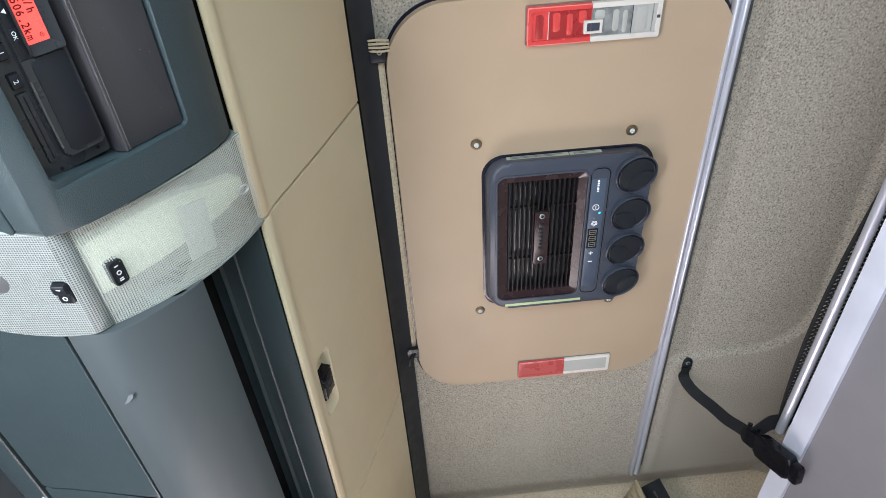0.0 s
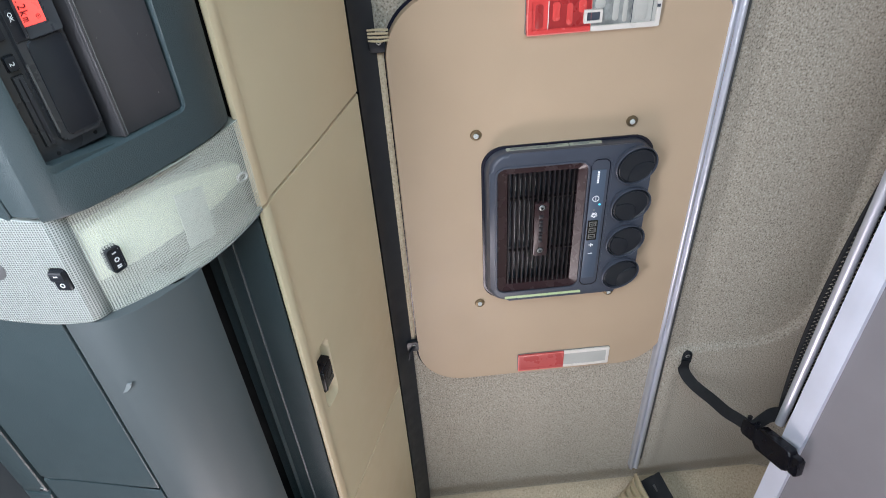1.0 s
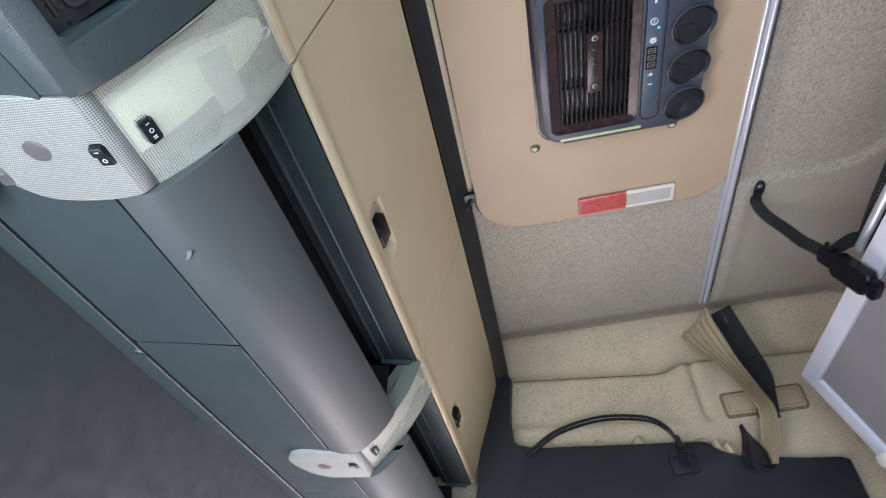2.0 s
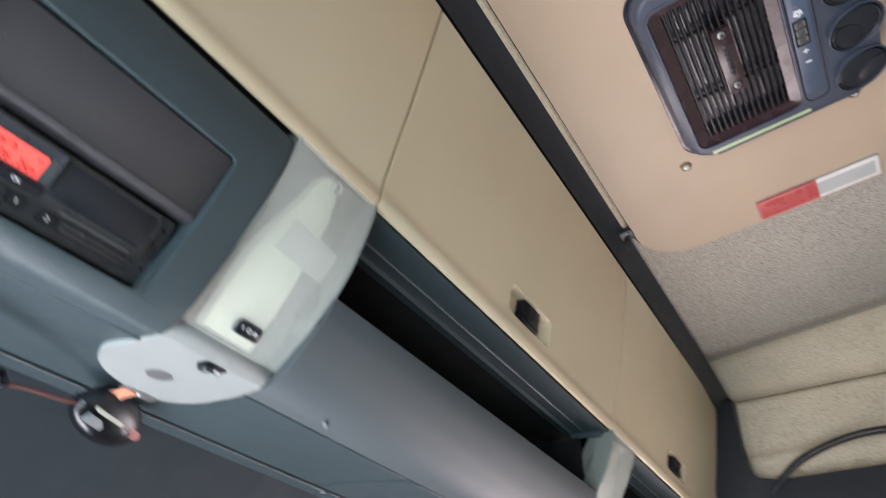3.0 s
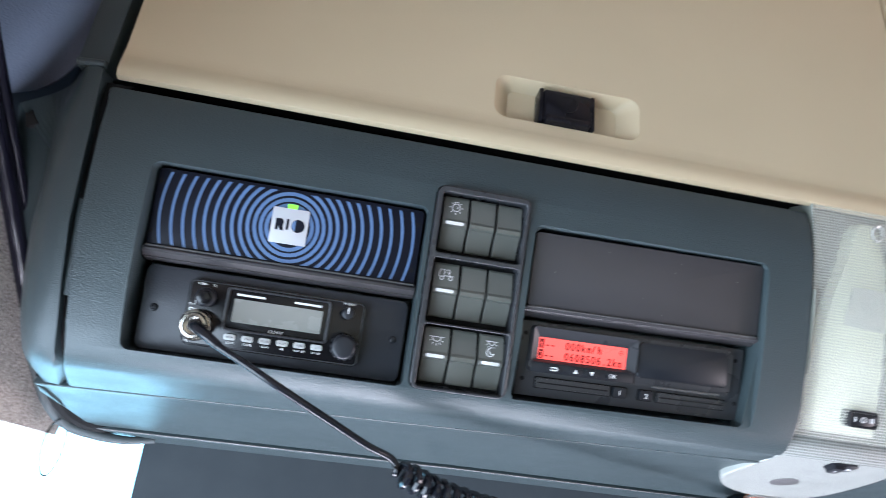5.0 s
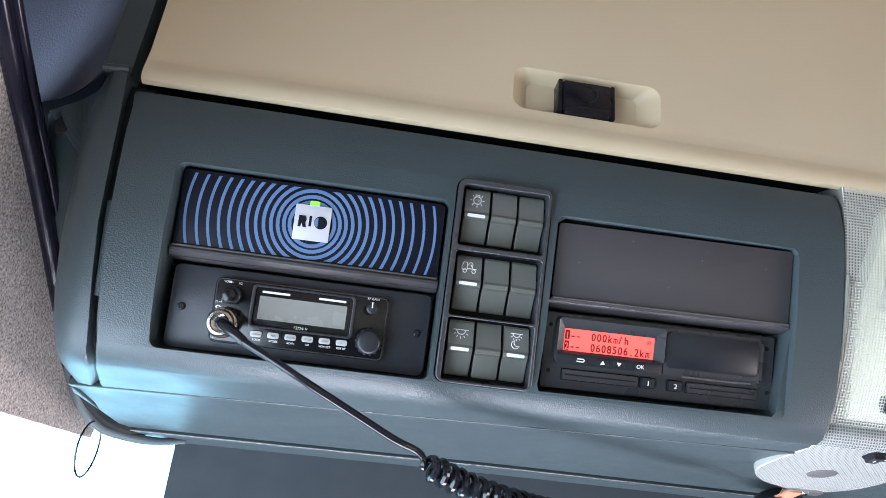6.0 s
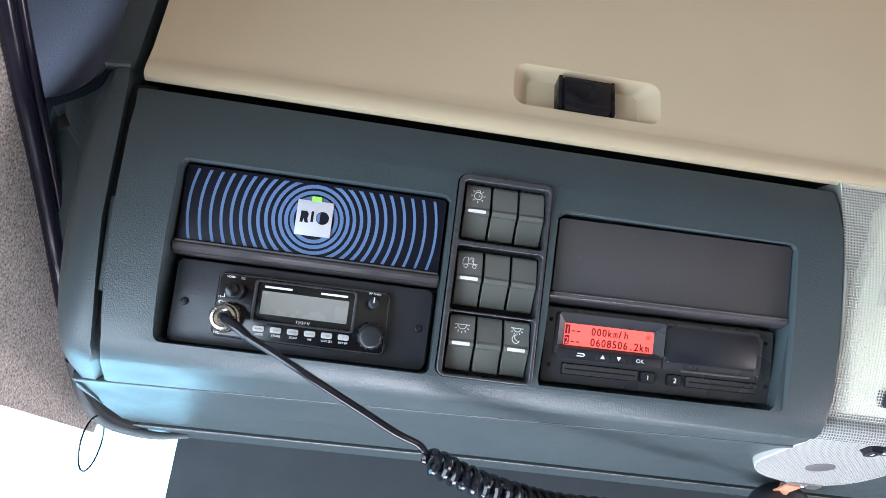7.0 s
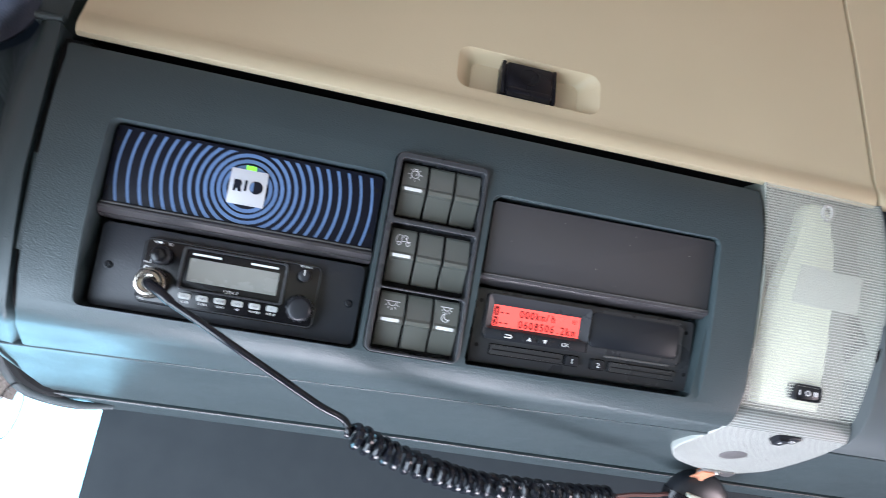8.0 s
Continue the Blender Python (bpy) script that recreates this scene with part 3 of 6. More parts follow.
end = thing("console_end_cover", (-0.37, 0.02, -0.03), "dark plastic end cover beside the driver's window", "trim")


# the upper edge, hollow towards the pillar
END_TOP = curve_through([(-0.3404, -0.1230, 0.1511), (-0.3474, -0.1220, 0.1539), (-0.3544, -0.1199, 0.1558), (-0.3616, -0.1094, 0.1554), (-0.3678, -0.1010, 0.1532), (-0.3813, -0.0908, 0.1530),
                         (-0.3958, -0.0824, 0.1536), (-0.4081, -0.0761, 0.1531), (-0.4120, -0.0740, 0.1525)], 2)


def end_point(u, v):
    """From the console's front round to the door seal."""
    k = round(v * (len(END_FRONT) - 1))
    if k == 0:
        return END_TOP[round(u * (len(END_TOP) - 1))]
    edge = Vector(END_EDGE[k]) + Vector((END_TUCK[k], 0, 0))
    front = Vector((END_FRONT_X[k], *END_FRONT[k]))
    knee = Vector((front.x + 0.62 * (edge.x - front.x), front.y - 0.002, front.z))
    return front * (1 - u) ** 2 + knee * (2 * u * (1 - u)) + edge * u * u


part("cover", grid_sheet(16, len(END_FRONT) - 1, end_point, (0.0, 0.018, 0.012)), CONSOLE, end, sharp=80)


def recess_point(u, v):
    """The hollow between the cover and the door seal."""
    k = round(v * (len(END_EDGE) - 3))
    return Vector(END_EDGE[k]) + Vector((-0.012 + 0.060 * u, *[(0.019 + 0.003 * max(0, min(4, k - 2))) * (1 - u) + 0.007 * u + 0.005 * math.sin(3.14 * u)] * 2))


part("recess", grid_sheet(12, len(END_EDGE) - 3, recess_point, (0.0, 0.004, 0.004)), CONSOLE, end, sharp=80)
# slot floor takes the near-black that stands in for shade
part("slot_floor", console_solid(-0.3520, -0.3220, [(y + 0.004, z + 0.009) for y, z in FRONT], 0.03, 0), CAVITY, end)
part("clip", prism([(-0.3333, 0.028), (-0.3290, 0.028), (-0.3312, 0.097), (-0.3355, 0.097)], 0.006, 0.0135, FACE, 0.001), CONSOLE, end)
# dark patch laid on the cover in place of a hole's shade
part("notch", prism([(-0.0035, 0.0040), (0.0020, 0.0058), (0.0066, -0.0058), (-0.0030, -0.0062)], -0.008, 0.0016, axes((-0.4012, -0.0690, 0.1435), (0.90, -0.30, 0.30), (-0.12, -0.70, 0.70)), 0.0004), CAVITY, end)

# lower panels on the underside, in two lengths
LOWER = [(0.0500, 0.0030), (0.0500, -0.0027), (0.0503, -0.0034), (0.0512, -0.0038), (0.075, 0.0025), (0.12, 0.0128), (0.17, 0.0235), (0.197, 0.0282), (0.207, 0.0308), (0.2085, 0.0360), (0.190, 0.045), (0.060, 0.016)]


def lower_shift(x):
    """How far the panel's front edge swings out towards the driver's window."""
    return 0.0145 * min(1, max(0, -x / 0.3665))


def slanted(profile, x0, x1, bevel, y_from):
    bm = sweep_x(profile, x0, x1, None, bevel, max(2, round((x1 - x0) / 0.03)))
    for vert in bm.verts:
        if x0 < -0.36 and vert.co.x < x0 + 0.004:
            # the end bows out towards the door seal
            vert.co.x -= 0.015 * math.sin(3.14 * min(1, max(0, (vert.co.y - 0.02) / 0.187)))
        if vert.co.y > y_from:
            vert.co += Vector((0, 1, 0.2)) * lower_shift(vert.co.x)
        elif vert.co.y < 0.08:
            # a lip that stands proud of the shell
            w = smooth_step((0.2412 - vert.co.x) / 0.02)
            lip = vert.co.y < 0.056
            y = seam_line(min(vert.co.x, 0.24)) + (vert.co.y - 0.0490 if lip else 0.022)
            z = vert.co.z - 0.0005 + (y - vert.co.y) * 0.258 - (0.0028 if lip else 0)
            vert.co = vert.co.lerp(Vector((vert.co.x, y, z)), w)
    return bm


for x0, x1 in ((-0.3695, 0.6375), (0.6410, 1.70)):
    part("lower_panel", slanted(LOWER, x0, x1, 0.003, 0.18), CONSOLE, console, "dark plastic panel on the console's underside")
part("backing", sweep_x([(0.030, 0.010), (0.200, 0.046), (0.195, 0.052), (0.030, 0.020)], -0.36, 1.70), CAVITY, console)
for x0, x1 in ((-0.368, 0.668), (0.672, 1.70)):
    t = thing("blind_cassette", ((x0 + x1) / 2, 0.22, 0.04), "dark roller blind cassette with a bright metal edge", "blind", "blind cassettes")
    part("cassette", slanted([(0.2104, 0.0300), (0.2125, 0.0285), (0.240, 0.0340), (0.262, 0.050), (0.262, 0.085), (0.2104, 0.085)], x0, x1, 0.002, 0.18), CONSOLE, t)
    part("metal_edge", tube([(x, 0.2110 + lower_shift(x), 0.0295 + 0.2 * lower_shift(x)) for x in (x0 + 0.003, max(0.0, x0 + 0.1), x1 - 0.003)], 0.0009, 8), EDGE_STEEL_GLINT, t)
    if x0 < 0:
        screw((0.660, -0.2155, -0.0290), axes((0, 0, 0), (1, 0, 0), (0, -1, 0)), t, 0.003)


def blind_point(u, v):
    x = -0.326 + 2.05 * u
    z = 0.046 - 0.62 * v
    return x, 0.252 + 0.30 * v + 0.004 * math.sin(x * 9 + v * 3) * v, z


blind = thing("roller_blind", (0.7, 0.25, -0.3), "dark grey roller blind drawn down before the windscreen", "blind")
part("cloth", grid_sheet(40, 16, blind_point, (0, 0.002, 0)), BLIND, blind)
part("bottom_bar", tube([(-0.33, 0.553, -0.575), (1.725, 0.553, -0.575)], 0.008, 10), ALUMINIUM, blind)

# open shelf in the middle and at the passenger's side: the rounded front panel and the lining behind
SHELF_FRONT = [face_yz(b, w) for b, w in ((0.086, 0.006), (0.0885, 0.016), (0.087, 0.0225), (0.080, 0.0255), (0.06, 0.0258), (0.035, 0.0235), (0.012, 0.0185), (-0.006, 0.011),
                                         (-0.0180, 0.000), (-0.0262, -0.0155), (-0.0315, -0.0345))]
for x0, x1 in ((0.3445, 1.0110), (1.1275, 1.70)):
    t = thing("open_shelf", ((x0 + x1) / 2, 0.0, 0.0), "open shelf, its inner shade coloured near-black, behind a smooth grey rounded front", "shelf", "open shelves")
    part("front_panel", sweep_x(SHELF_FRONT + [(SHELF_FRONT[-1][0] + 0.01, SHELF_FRONT[-1][1] + 0.02), (0.02, 0.03), (SHELF_FRONT[0][0] + 0.012, SHELF_FRONT[0][1])], x0, x1, None, 0.001, 1), CONSOLE_SMOOTH, t)
    # lining and side walls are near-black for the shade inside the shelf
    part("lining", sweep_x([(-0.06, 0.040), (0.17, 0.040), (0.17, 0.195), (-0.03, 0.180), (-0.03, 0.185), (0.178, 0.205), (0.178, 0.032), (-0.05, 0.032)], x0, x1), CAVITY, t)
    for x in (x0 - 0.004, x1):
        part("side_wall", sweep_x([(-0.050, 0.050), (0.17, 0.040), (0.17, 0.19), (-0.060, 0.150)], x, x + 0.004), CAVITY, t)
patch = SHELF_FRONT[-3]
RES = axes((0.436, patch[0] + 0.004, patch[1] - 0.0008), (0.80, 0.55, 0.12), (-0.55, 0.80, 0.10))
solo("tape_residue", prism([(-0.011, -0.002), (-0.004, -0.0034), (0.006, -0.0020), (0.012, 0.0012), (0.003, 0.0010), (-0.006, 0.0018)], -0.0010, 0.0007, RES), RESIDUE, (0.436, 0.01, -0.02), "small pale scrap of tape residue on the shelf front", "residue")


# ---- devices in the console ----
unit = thing("telematics_unit", (-0.19, -0.07, 0.08), "navy device front with pale blue arcs and a silver badge", "telematics box")
part("front", prism(rr(-0.2872, 0.0715, -0.0905, 0.1295, 0.002), -0.02, 0.0065, FACE, 0.0012), NAVY, unit)
centre = (-0.1890, 0.1006)
for k in range(13):
    r = 0.0167 + 0.0040 * k + 0.000197 * k * k
    width = 0.00140 - 0.000035 * k
    top, low = 0.1273 - centre[1], centre[1] - 0.0740
    n = 16
    for side in (1, -1):
        # both edges of an arc stop at the same line
        loop = []
        for q, back in ((r + width, False), (r - width, True)):
            a1, a0 = math.asin(min(1.0, top / q)), -math.asin(min(1.0, low / q))
            if r + width < min(top, low) + 0.0008:
                a1, a0 = math.pi / 2, -math.pi / 2
            run = [(q * math.cos(a0 + (a1 - a0) * i / n), q * math.sin(a0 + (a1 - a0) * i / n)) for i in range(n + 1)]
            loop += run[::-1] if back else run
        loop = [(centre[0] + side * u, centre[1] + v) for u, v in loop]
        part("arc", prism(loop if side > 0 else loop[::-1], 0.006, 0.0068, FACE), ARC_BLUE, unit)
badge = part("badge", prism(rr(-0.2023, 0.0880, -0.1755, 0.1146, 0.0006), 0.006, 0.0086, FACE @ Matrix.Translation((-0.1889, 0.1013, 0)) @ pose(0, 0, 0, 0, 0, 0.4) @ Matrix.Translation((0.1889, -0.1013, 0)), 0.0005), SILVER_FOIL, unit, "silver square badge")
part("badge_block", prism([(-0.1992, 0.0975), (-0.1972, 0.0975), (-0.1966, 0.1008), (-0.1955, 0.0975), (-0.1930, 0.0975), (-0.1938, 0.1010), (-0.1932, 0.1040), (-0.1945, 0.1062), (-0.1990, 0.1062)], 0.0078, 0.0089, FACE), NAVY, badge)
part("badge_block", prism(rr(-0.1913, 0.0985, -0.1894, 0.1066, 0.0004), 0.0078, 0.0089, FACE), NAVY, badge)
part("badge_disc", prism(disc(-0.1826, 0.1022, 0.0049, 24), 0.0078, 0.0089, FACE), NAVY, badge)
part("badge_crescent", prism([(-0.1832 + 0.0040 * math.cos(radians(a)), 0.1022 + 0.0040 * math.sin(radians(a))) for a in range(110, 251, 10)], 0.0080, 0.0091, FACE), ARC_BLUE, badge)
part("indicator", prism(rr(-0.1922, 0.1143, -0.1852, 0.1179, 0.0004), 0.006, 0.0084, FACE), GREEN_LED, unit, "lit green indicator")
for u, v in ((-0.2848, 0.1195), (-0.2858, 0.0828), (-0.0941, 0.1183), (-0.0935, 0.0830)):
    part("pin_hole", prism(disc(u, v, 0.0016, 14), 0.004, 0.0067, FACE), CAVITY, unit)
part("ledge", sweep_x([(0.0715, -0.02), (0.0715, 0.0090), (0.0700, 0.0108), (0.0680, 0.0108), (0.0640, 0.0060), (0.0620, 0.0030), (0.0605, -0.02)], -0.2885, -0.0890, FACE, 0.001), LID, unit)
# pale line stands in for the highlight on the plastic edge
part("front_edge", tube([FACE @ Vector((-0.2872, 0.0722, 0.0084)), FACE @ Vector((-0.0905, 0.0722, 0.0084))], 0.0008, 8), EDGE_STEEL_GLINT, unit, "thin pale line put in as the lower edge's highlight")
part("ledge_line", tube([FACE @ Vector((-0.2880, 0.0640, 0.0062)), FACE @ Vector((-0.0895, 0.0640, 0.0062))], 0.0006, 6), LID, unit)

radio = thing("cb_radio", (-0.19, -0.02, 0.02), "black radio transceiver with grey display in a mounting plate", "radio")
plate = part("mounting_plate", prism(rr(-0.2840, -0.0022, -0.0918, 0.0588, 0.004), -0.02, 0.0010, FACE, 0.0008), PLATE_BLACK, radio)
screw((-0.2752, 0.0278, 0.0010), FACE, plate, 0.0030, BLACK)
screw((-0.0996, 0.0290, 0.0010), FACE, plate, 0.0030, BLACK)
front = part("front", prism(rr(-0.2515, 0.0052, -0.1232, 0.0530, 0.004), 0.0, 0.0065, FACE, 0.0018), GLOSS_BLACK, radio)
part("front_edge", ring(rr(-0.2508, 0.0059, -0.1239, 0.0523, 0.0036), rr(-0.2500, 0.0067, -0.1247, 0.0515, 0.003), 0.006, 0.0067, FACE), SWITCH_FRAME, front)
part("display_frame", ring(rr(-0.2245, 0.0192, -0.1478, 0.0508, 0.003), rr(-0.2222, 0.0208, -0.1502, 0.0492, 0.002), 0.006, 0.0086, FACE, 0.0006), TACHO_BLACK, front)
part("display", prism(rr(-0.2186, 0.0256, -0.1540, 0.0428, 0.0008), 0.006, 0.0069, FACE), LCD, radio, "unlit grey liquid crystal display")
part("brand_bar", prism(rr(-0.2174, 0.0451, -0.1970, 0.0467, 0.0004), 0.006, 0.0068, FACE), WHITE_PRINT, radio)
part("brand_bar", prism(rr(-0.1756, 0.0452, -0.1554, 0.0468, 0.0004), 0.006, 0.0068, FACE), WHITE_PRINT, radio)
lettering("12/24 V", 0.0034, (-0.1916, 0.0212, 0.0066), FACE, WHITE_PRINT, radio)
for k, (word, below) in enumerate((("AM/FM", "LOCK"), ("MEM", "STORE"), ("ROGER", "SCAN"), ("H-CUT", "NB"), ("VOX", "VOX SET"), ("F", "KEY BP"))):
    u, v = -0.2175 + 0.01256 * k, 0.0145 + 0.00022 * k
    key = part("key", prism(rr(u - 0.0041, v - 0.0021, u + 0.0041, v + 0.0021, 0.0012), 0.006, 0.0082, FACE, 0.0006), KEY_WHITE, radio, "pale rubber key")
    lettering(word, 0.0019, (u - 0.00052 * len(word), v - 0.0007, 0.0082), FACE, PRINT_GREY, key)
    lettering(below, 0.0022, (u - 0.00055 * len(below), v - 0.0049, 0.0066), FACE, WHITE_PRINT, radio)


def knob(u, v, r, h, teeth, label, mat=BLACK, base=0.0065):
    turned = FACE @ Matrix.Translation((u, v, base))
    ob = part("knob", lathe([(r, -0.001), (r, h * 0.55), (r * 0.97, h * 0.82), (r * 0.88, h * 0.96), (r * 0.7, h), (r * 0.1, h)], turned, 40), mat, radio, label, sharp=50)
    for k in range(teeth):
        a = 2 * math.pi * k / teeth
        foot, head = (turned @ Vector((r * 0.995 * math.cos(a), r * 0.995 * math.sin(a), w)) for w in (0.0, h * 0.78))
        part("grip_rib", tube([foot, head], r * (0.05 if teeth < 18 else 0.085), 6), mat, ob)
    if teeth >= 14:
        wave = [(r * (1.03 + 0.10 * math.cos(14 * a)), a) for a in [2 * math.pi * k / 112 for k in range(112)]]
        part("scalloped_grip", prism([(q * math.cos(a), q * math.sin(a)) for q, a in wave], 0.0, h * 0.72, turned, 0.0005), mat, ob)
    return ob


knob(-0.1348, 0.0193, 0.0090, 0.011, 18, "large black fluted tuning knob")
k = knob(-0.1355, 0.0440, 0.0045, 0.009, 8, "small black gain knob")
part("pointer", prism(rr(-0.1359, 0.0440, -0.1351, 0.0483, 0.0002), 0.015, 0.0160, FACE), WHITE_PRINT, k)
knob(-0.2385, 0.0408, 0.0070, 0.006, 10, "black outer squelch knob")
part("inner_knob", prism(disc(-0.2385, 0.0408, 0.0052, 6), 0.012, 0.019, FACE, 0.0008), GLOSS_BLACK, radio)
lettering("VOL", 0.0024, (-0.2460, 0.0492, 0.0066), FACE, WHITE_PRINT, radio)
lettering("SQ", 0.0024, (-0.2355, 0.0490, 0.0066), FACE, WHITE_PRINT, radio)
lettering("RF GAIN", 0.0024, (-0.1400, 0.0500, 0.0066), FACE, WHITE_PRINT, radio)
lettering("MIC", 0.0024, (-0.2495, 0.0072, 0.0066), FACE, WHITE_PRINT, radio)
lettering("M", 0.0024, (-0.2500, 0.0338, 0.0066), FACE, WHITE_PRINT, radio)
part("mark", tube([FACE @ Vector((-0.2476, 0.0345, 0.0066)), FACE @ Vector((-0.2455, 0.0345, 0.0066)), FACE @ Vector((-0.2455, 0.0405, 0.0066)), FACE @ Vector((-0.2448, 0.0425, 0.0066))], 0.0003, 6), WHITE_PRINT, radio)
for u, r in ((-0.2476, 0.0018), (-0.2450, 0.0011), (-0.2428, 0.0009)):
    part("mark", ring(disc(u, 0.0308, r, 14, 0.75), disc(u, 0.0308, r * 0.55, 14, 0.75), 0.006, 0.0068, FACE), WHITE_PRINT, radio)
part("mark", prism(rr(-0.2432, 0.0498, -0.2392, 0.0502, 0.0001), 0.006, 0.0068, FACE), WHITE_PRINT, radio)
part("mark", prism(disc(-0.2412, 0.0500, 0.0009, 10), 0.006, 0.0068, FACE), WHITE_PRINT, radio)

# hand microphone, its plug and coiled cord
mike = thing("hand_microphone", (0.30, 0.186, 0.0), "black hand microphone on a coiled cord, hung from a clip", "microphone")
plug = FACE @ Matrix.Translation((-0.2418, 0.0200, 0.0065))
part("plug_nut", lathe([(0.0110, -0.001), (0.0113, 0.0005), (0.0113, 0.0055), (0.0104, 0.0068), (0.0096, 0.0068), (0.0096, 0.0110), (0.0088, 0.0124), (0.0070, 0.0126), (0.0064, 0.0110), (0.0050, 0.0106)], plug, 32), CHROME, mike, "bright metal plug nut")
lead = curve_through([FACE @ Vector((-0.2418, 0.0200, 0.016)), (-0.2378, -0.0305, 0.0012), (-0.2293, -0.0338, -0.0058), (-0.2188, -0.0342, -0.0136)], 6)
part("strain_relief", tube(lead, [0.0046 - 0.0013 * i / len(lead) for i in range(len(lead))], 12), CORD, mike)
straight = curve_through([lead[-5], lead[-1], (-0.2002, -0.0332, -0.0228), (-0.1820, -0.0310, -0.0316), (-0.1577, -0.022, -0.0401), (-0.1324, -0.008, -0.0463), (-0.1069, 0.006, -0.0527), (-0.089, 0.018, -0.0540), (-0.083, 0.022, -0.0585)], 8)
part("cord", tube(straight, 0.0027, 12), CORD, mike)
spine = curve_through([(-0.0850, 0.022, -0.0600), (-0.050, 0.040, -0.0655), (-0.010, 0.056, -0.0680), (0.030, 0.080, -0.0630), (0.085, 0.108, -0.0510), (0.140, 0.132, -0.0400), (0.188, 0.150, -0.0290)], 60)
turns, coil = 27, []
for i, p in enumerate(spine):
    t = (spine[min(i + 1, len(spine) - 1)] - spine[max(i - 1, 0)]).normalized()
    s = t.cross(Vector((0, 0, 1))).normalized()
    o = t.cross(s)
    a = 2 * math.pi * turns * i / len(spine)
    grow = 0.0078 * min(1, i / 14, (len(spine) - 1 - i) / 14)
    coil.append(p + s * (grow * math.cos(a)) + o * (grow * math.sin(a)))
part("coiled_cord", tube(coil, 0.0029, 7), CORD, mike)
part("tail", tube(curve_through([coil[-1], (0.215, 0.160, -0.020), (0.243, 0.168, -0.014), (0.262, 0.174, -0.008)], 5), 0.0022, 8), WIRE_RED, mike, "frayed red-brown cord end")
shape = axes((0.302, 0.187, -0.004), (0.90, 0.30, 0.0), (0.22, -0.66, 0.72))
for half_name, mat, sign, grow in (("front_shell", GLOSS_BLACK, -1, 1.0), ("back_shell", BLACK, 1, 0.95)):
    body = bmesh.new()
    bmesh.ops.create_uvsphere(body, u_segments=36, v_segments=20, radius=1.0)
    for v in body.verts:
        x, y, z = v.co
        y = sign * max(0, sign * y)
        v.co = (grow * 0.044 * x * (1 - 0.10 * y), 0.003 + 0.028 * y, grow * 0.019 * math.copysign(abs(z) ** 0.8, z))
    bmesh.ops.transform(body, matrix=shape, verts=body.verts)
    part(half_name, body, mat, mike, sharp=60)
part("talk_key", prism(rr(0.012, -0.001, 0.038, 0.008, 0.003), 0.002, 0.0160, shape, 0.002), KEY_PINK, mike, "faded red talk key")
part("plate", prism(rr(-0.032, -0.0105, -0.010, -0.0015, 0.001), 0.008, 0.0178, shape, 0.001), RESIDUE, mike, "small silver plate")
part("stripe", prism(rr(-0.030, 0.0030, 0.008, 0.0072, 0.0015), 0.006, 0.0188, shape, 0.0008), STICKER, mike, "pale stripe along the joint")
part("hanger_stud", tube([(0.296, 0.172, 0.006), (0.292, 0.150, 0.010)], 0.005, 10), COPPER, mike)
hook = thing("microphone_hook", (0.297, 0.142, 0.012), "steel clip with copper-coloured tongue screwed to the lamp", "hook")
part("bracket", prism(rr(0.282, 0.134, 0.318, 0.147, 0.003), -0.0036, -0.0016, TONGUE, 0.0005), STEEL, hook)
part("tongue", prism(rr(0.283, 0.138, 0.299, 0.172, 0.003), -0.0050, -0.0034, TONGUE, 0.0005), COPPER, hook)
screw((0.3010, -0.1405, 0.0036), TONGUE @ pose(0, 0, 0, 180, 0, 0), hook, 0.0042)

# switch panel
panel = thing("switch_panel", (-0.046, -0.06, 0.06), "dark switch panel with nine rocker switches in three rows", "switch panel")
outer = rr(-0.0836, -0.0024, -0.0112, 0.1502, 0.0065)
WELLS = ((0.0993, 0.1456), (0.0472, 0.0956), (-0.0002, 0.0456))
holes = [prism(rr(-0.0794, v0, -0.0142, v1, 0.0026), -0.02, 0.03, FACE) for v0, v1 in WELLS]
frame_part = part("frame", cut(prism(outer, -0.008, 0.0206, FACE), *holes), SWITCH_FRAME, panel)
soften(frame_part, 0.0009, 2, 40)
part("floor", prism(rr(-0.0828, -0.0016, -0.0120, 0.1494, 0.003), -0.0085, 0.004, FACE), CAVITY, panel)
ROWS = (0.1018, 0.0502, 0.0012)


def icon_tube(points, parent, r=0.00032, closed=False):
    """A printed line on the sloping upper half of a rocker; w is its height over that slope."""
    part("symbol_line", tube([FACE @ Vector((u, v, w + slope(v))) for u, v, w in points], r, 5, closed=closed), WHITE_PRINT, parent)


def circle_points(u, v, r, w, a0=0, a1=360, n=16, squash=1.0):
    return [(u + r * math.cos(radians(a0 + (a1 - a0) * k / n)), v + r * squash * math.sin(radians(a0 + (a1 - a0) * k / n)), w) for k in range(n + (a1 - a0 < 360))]


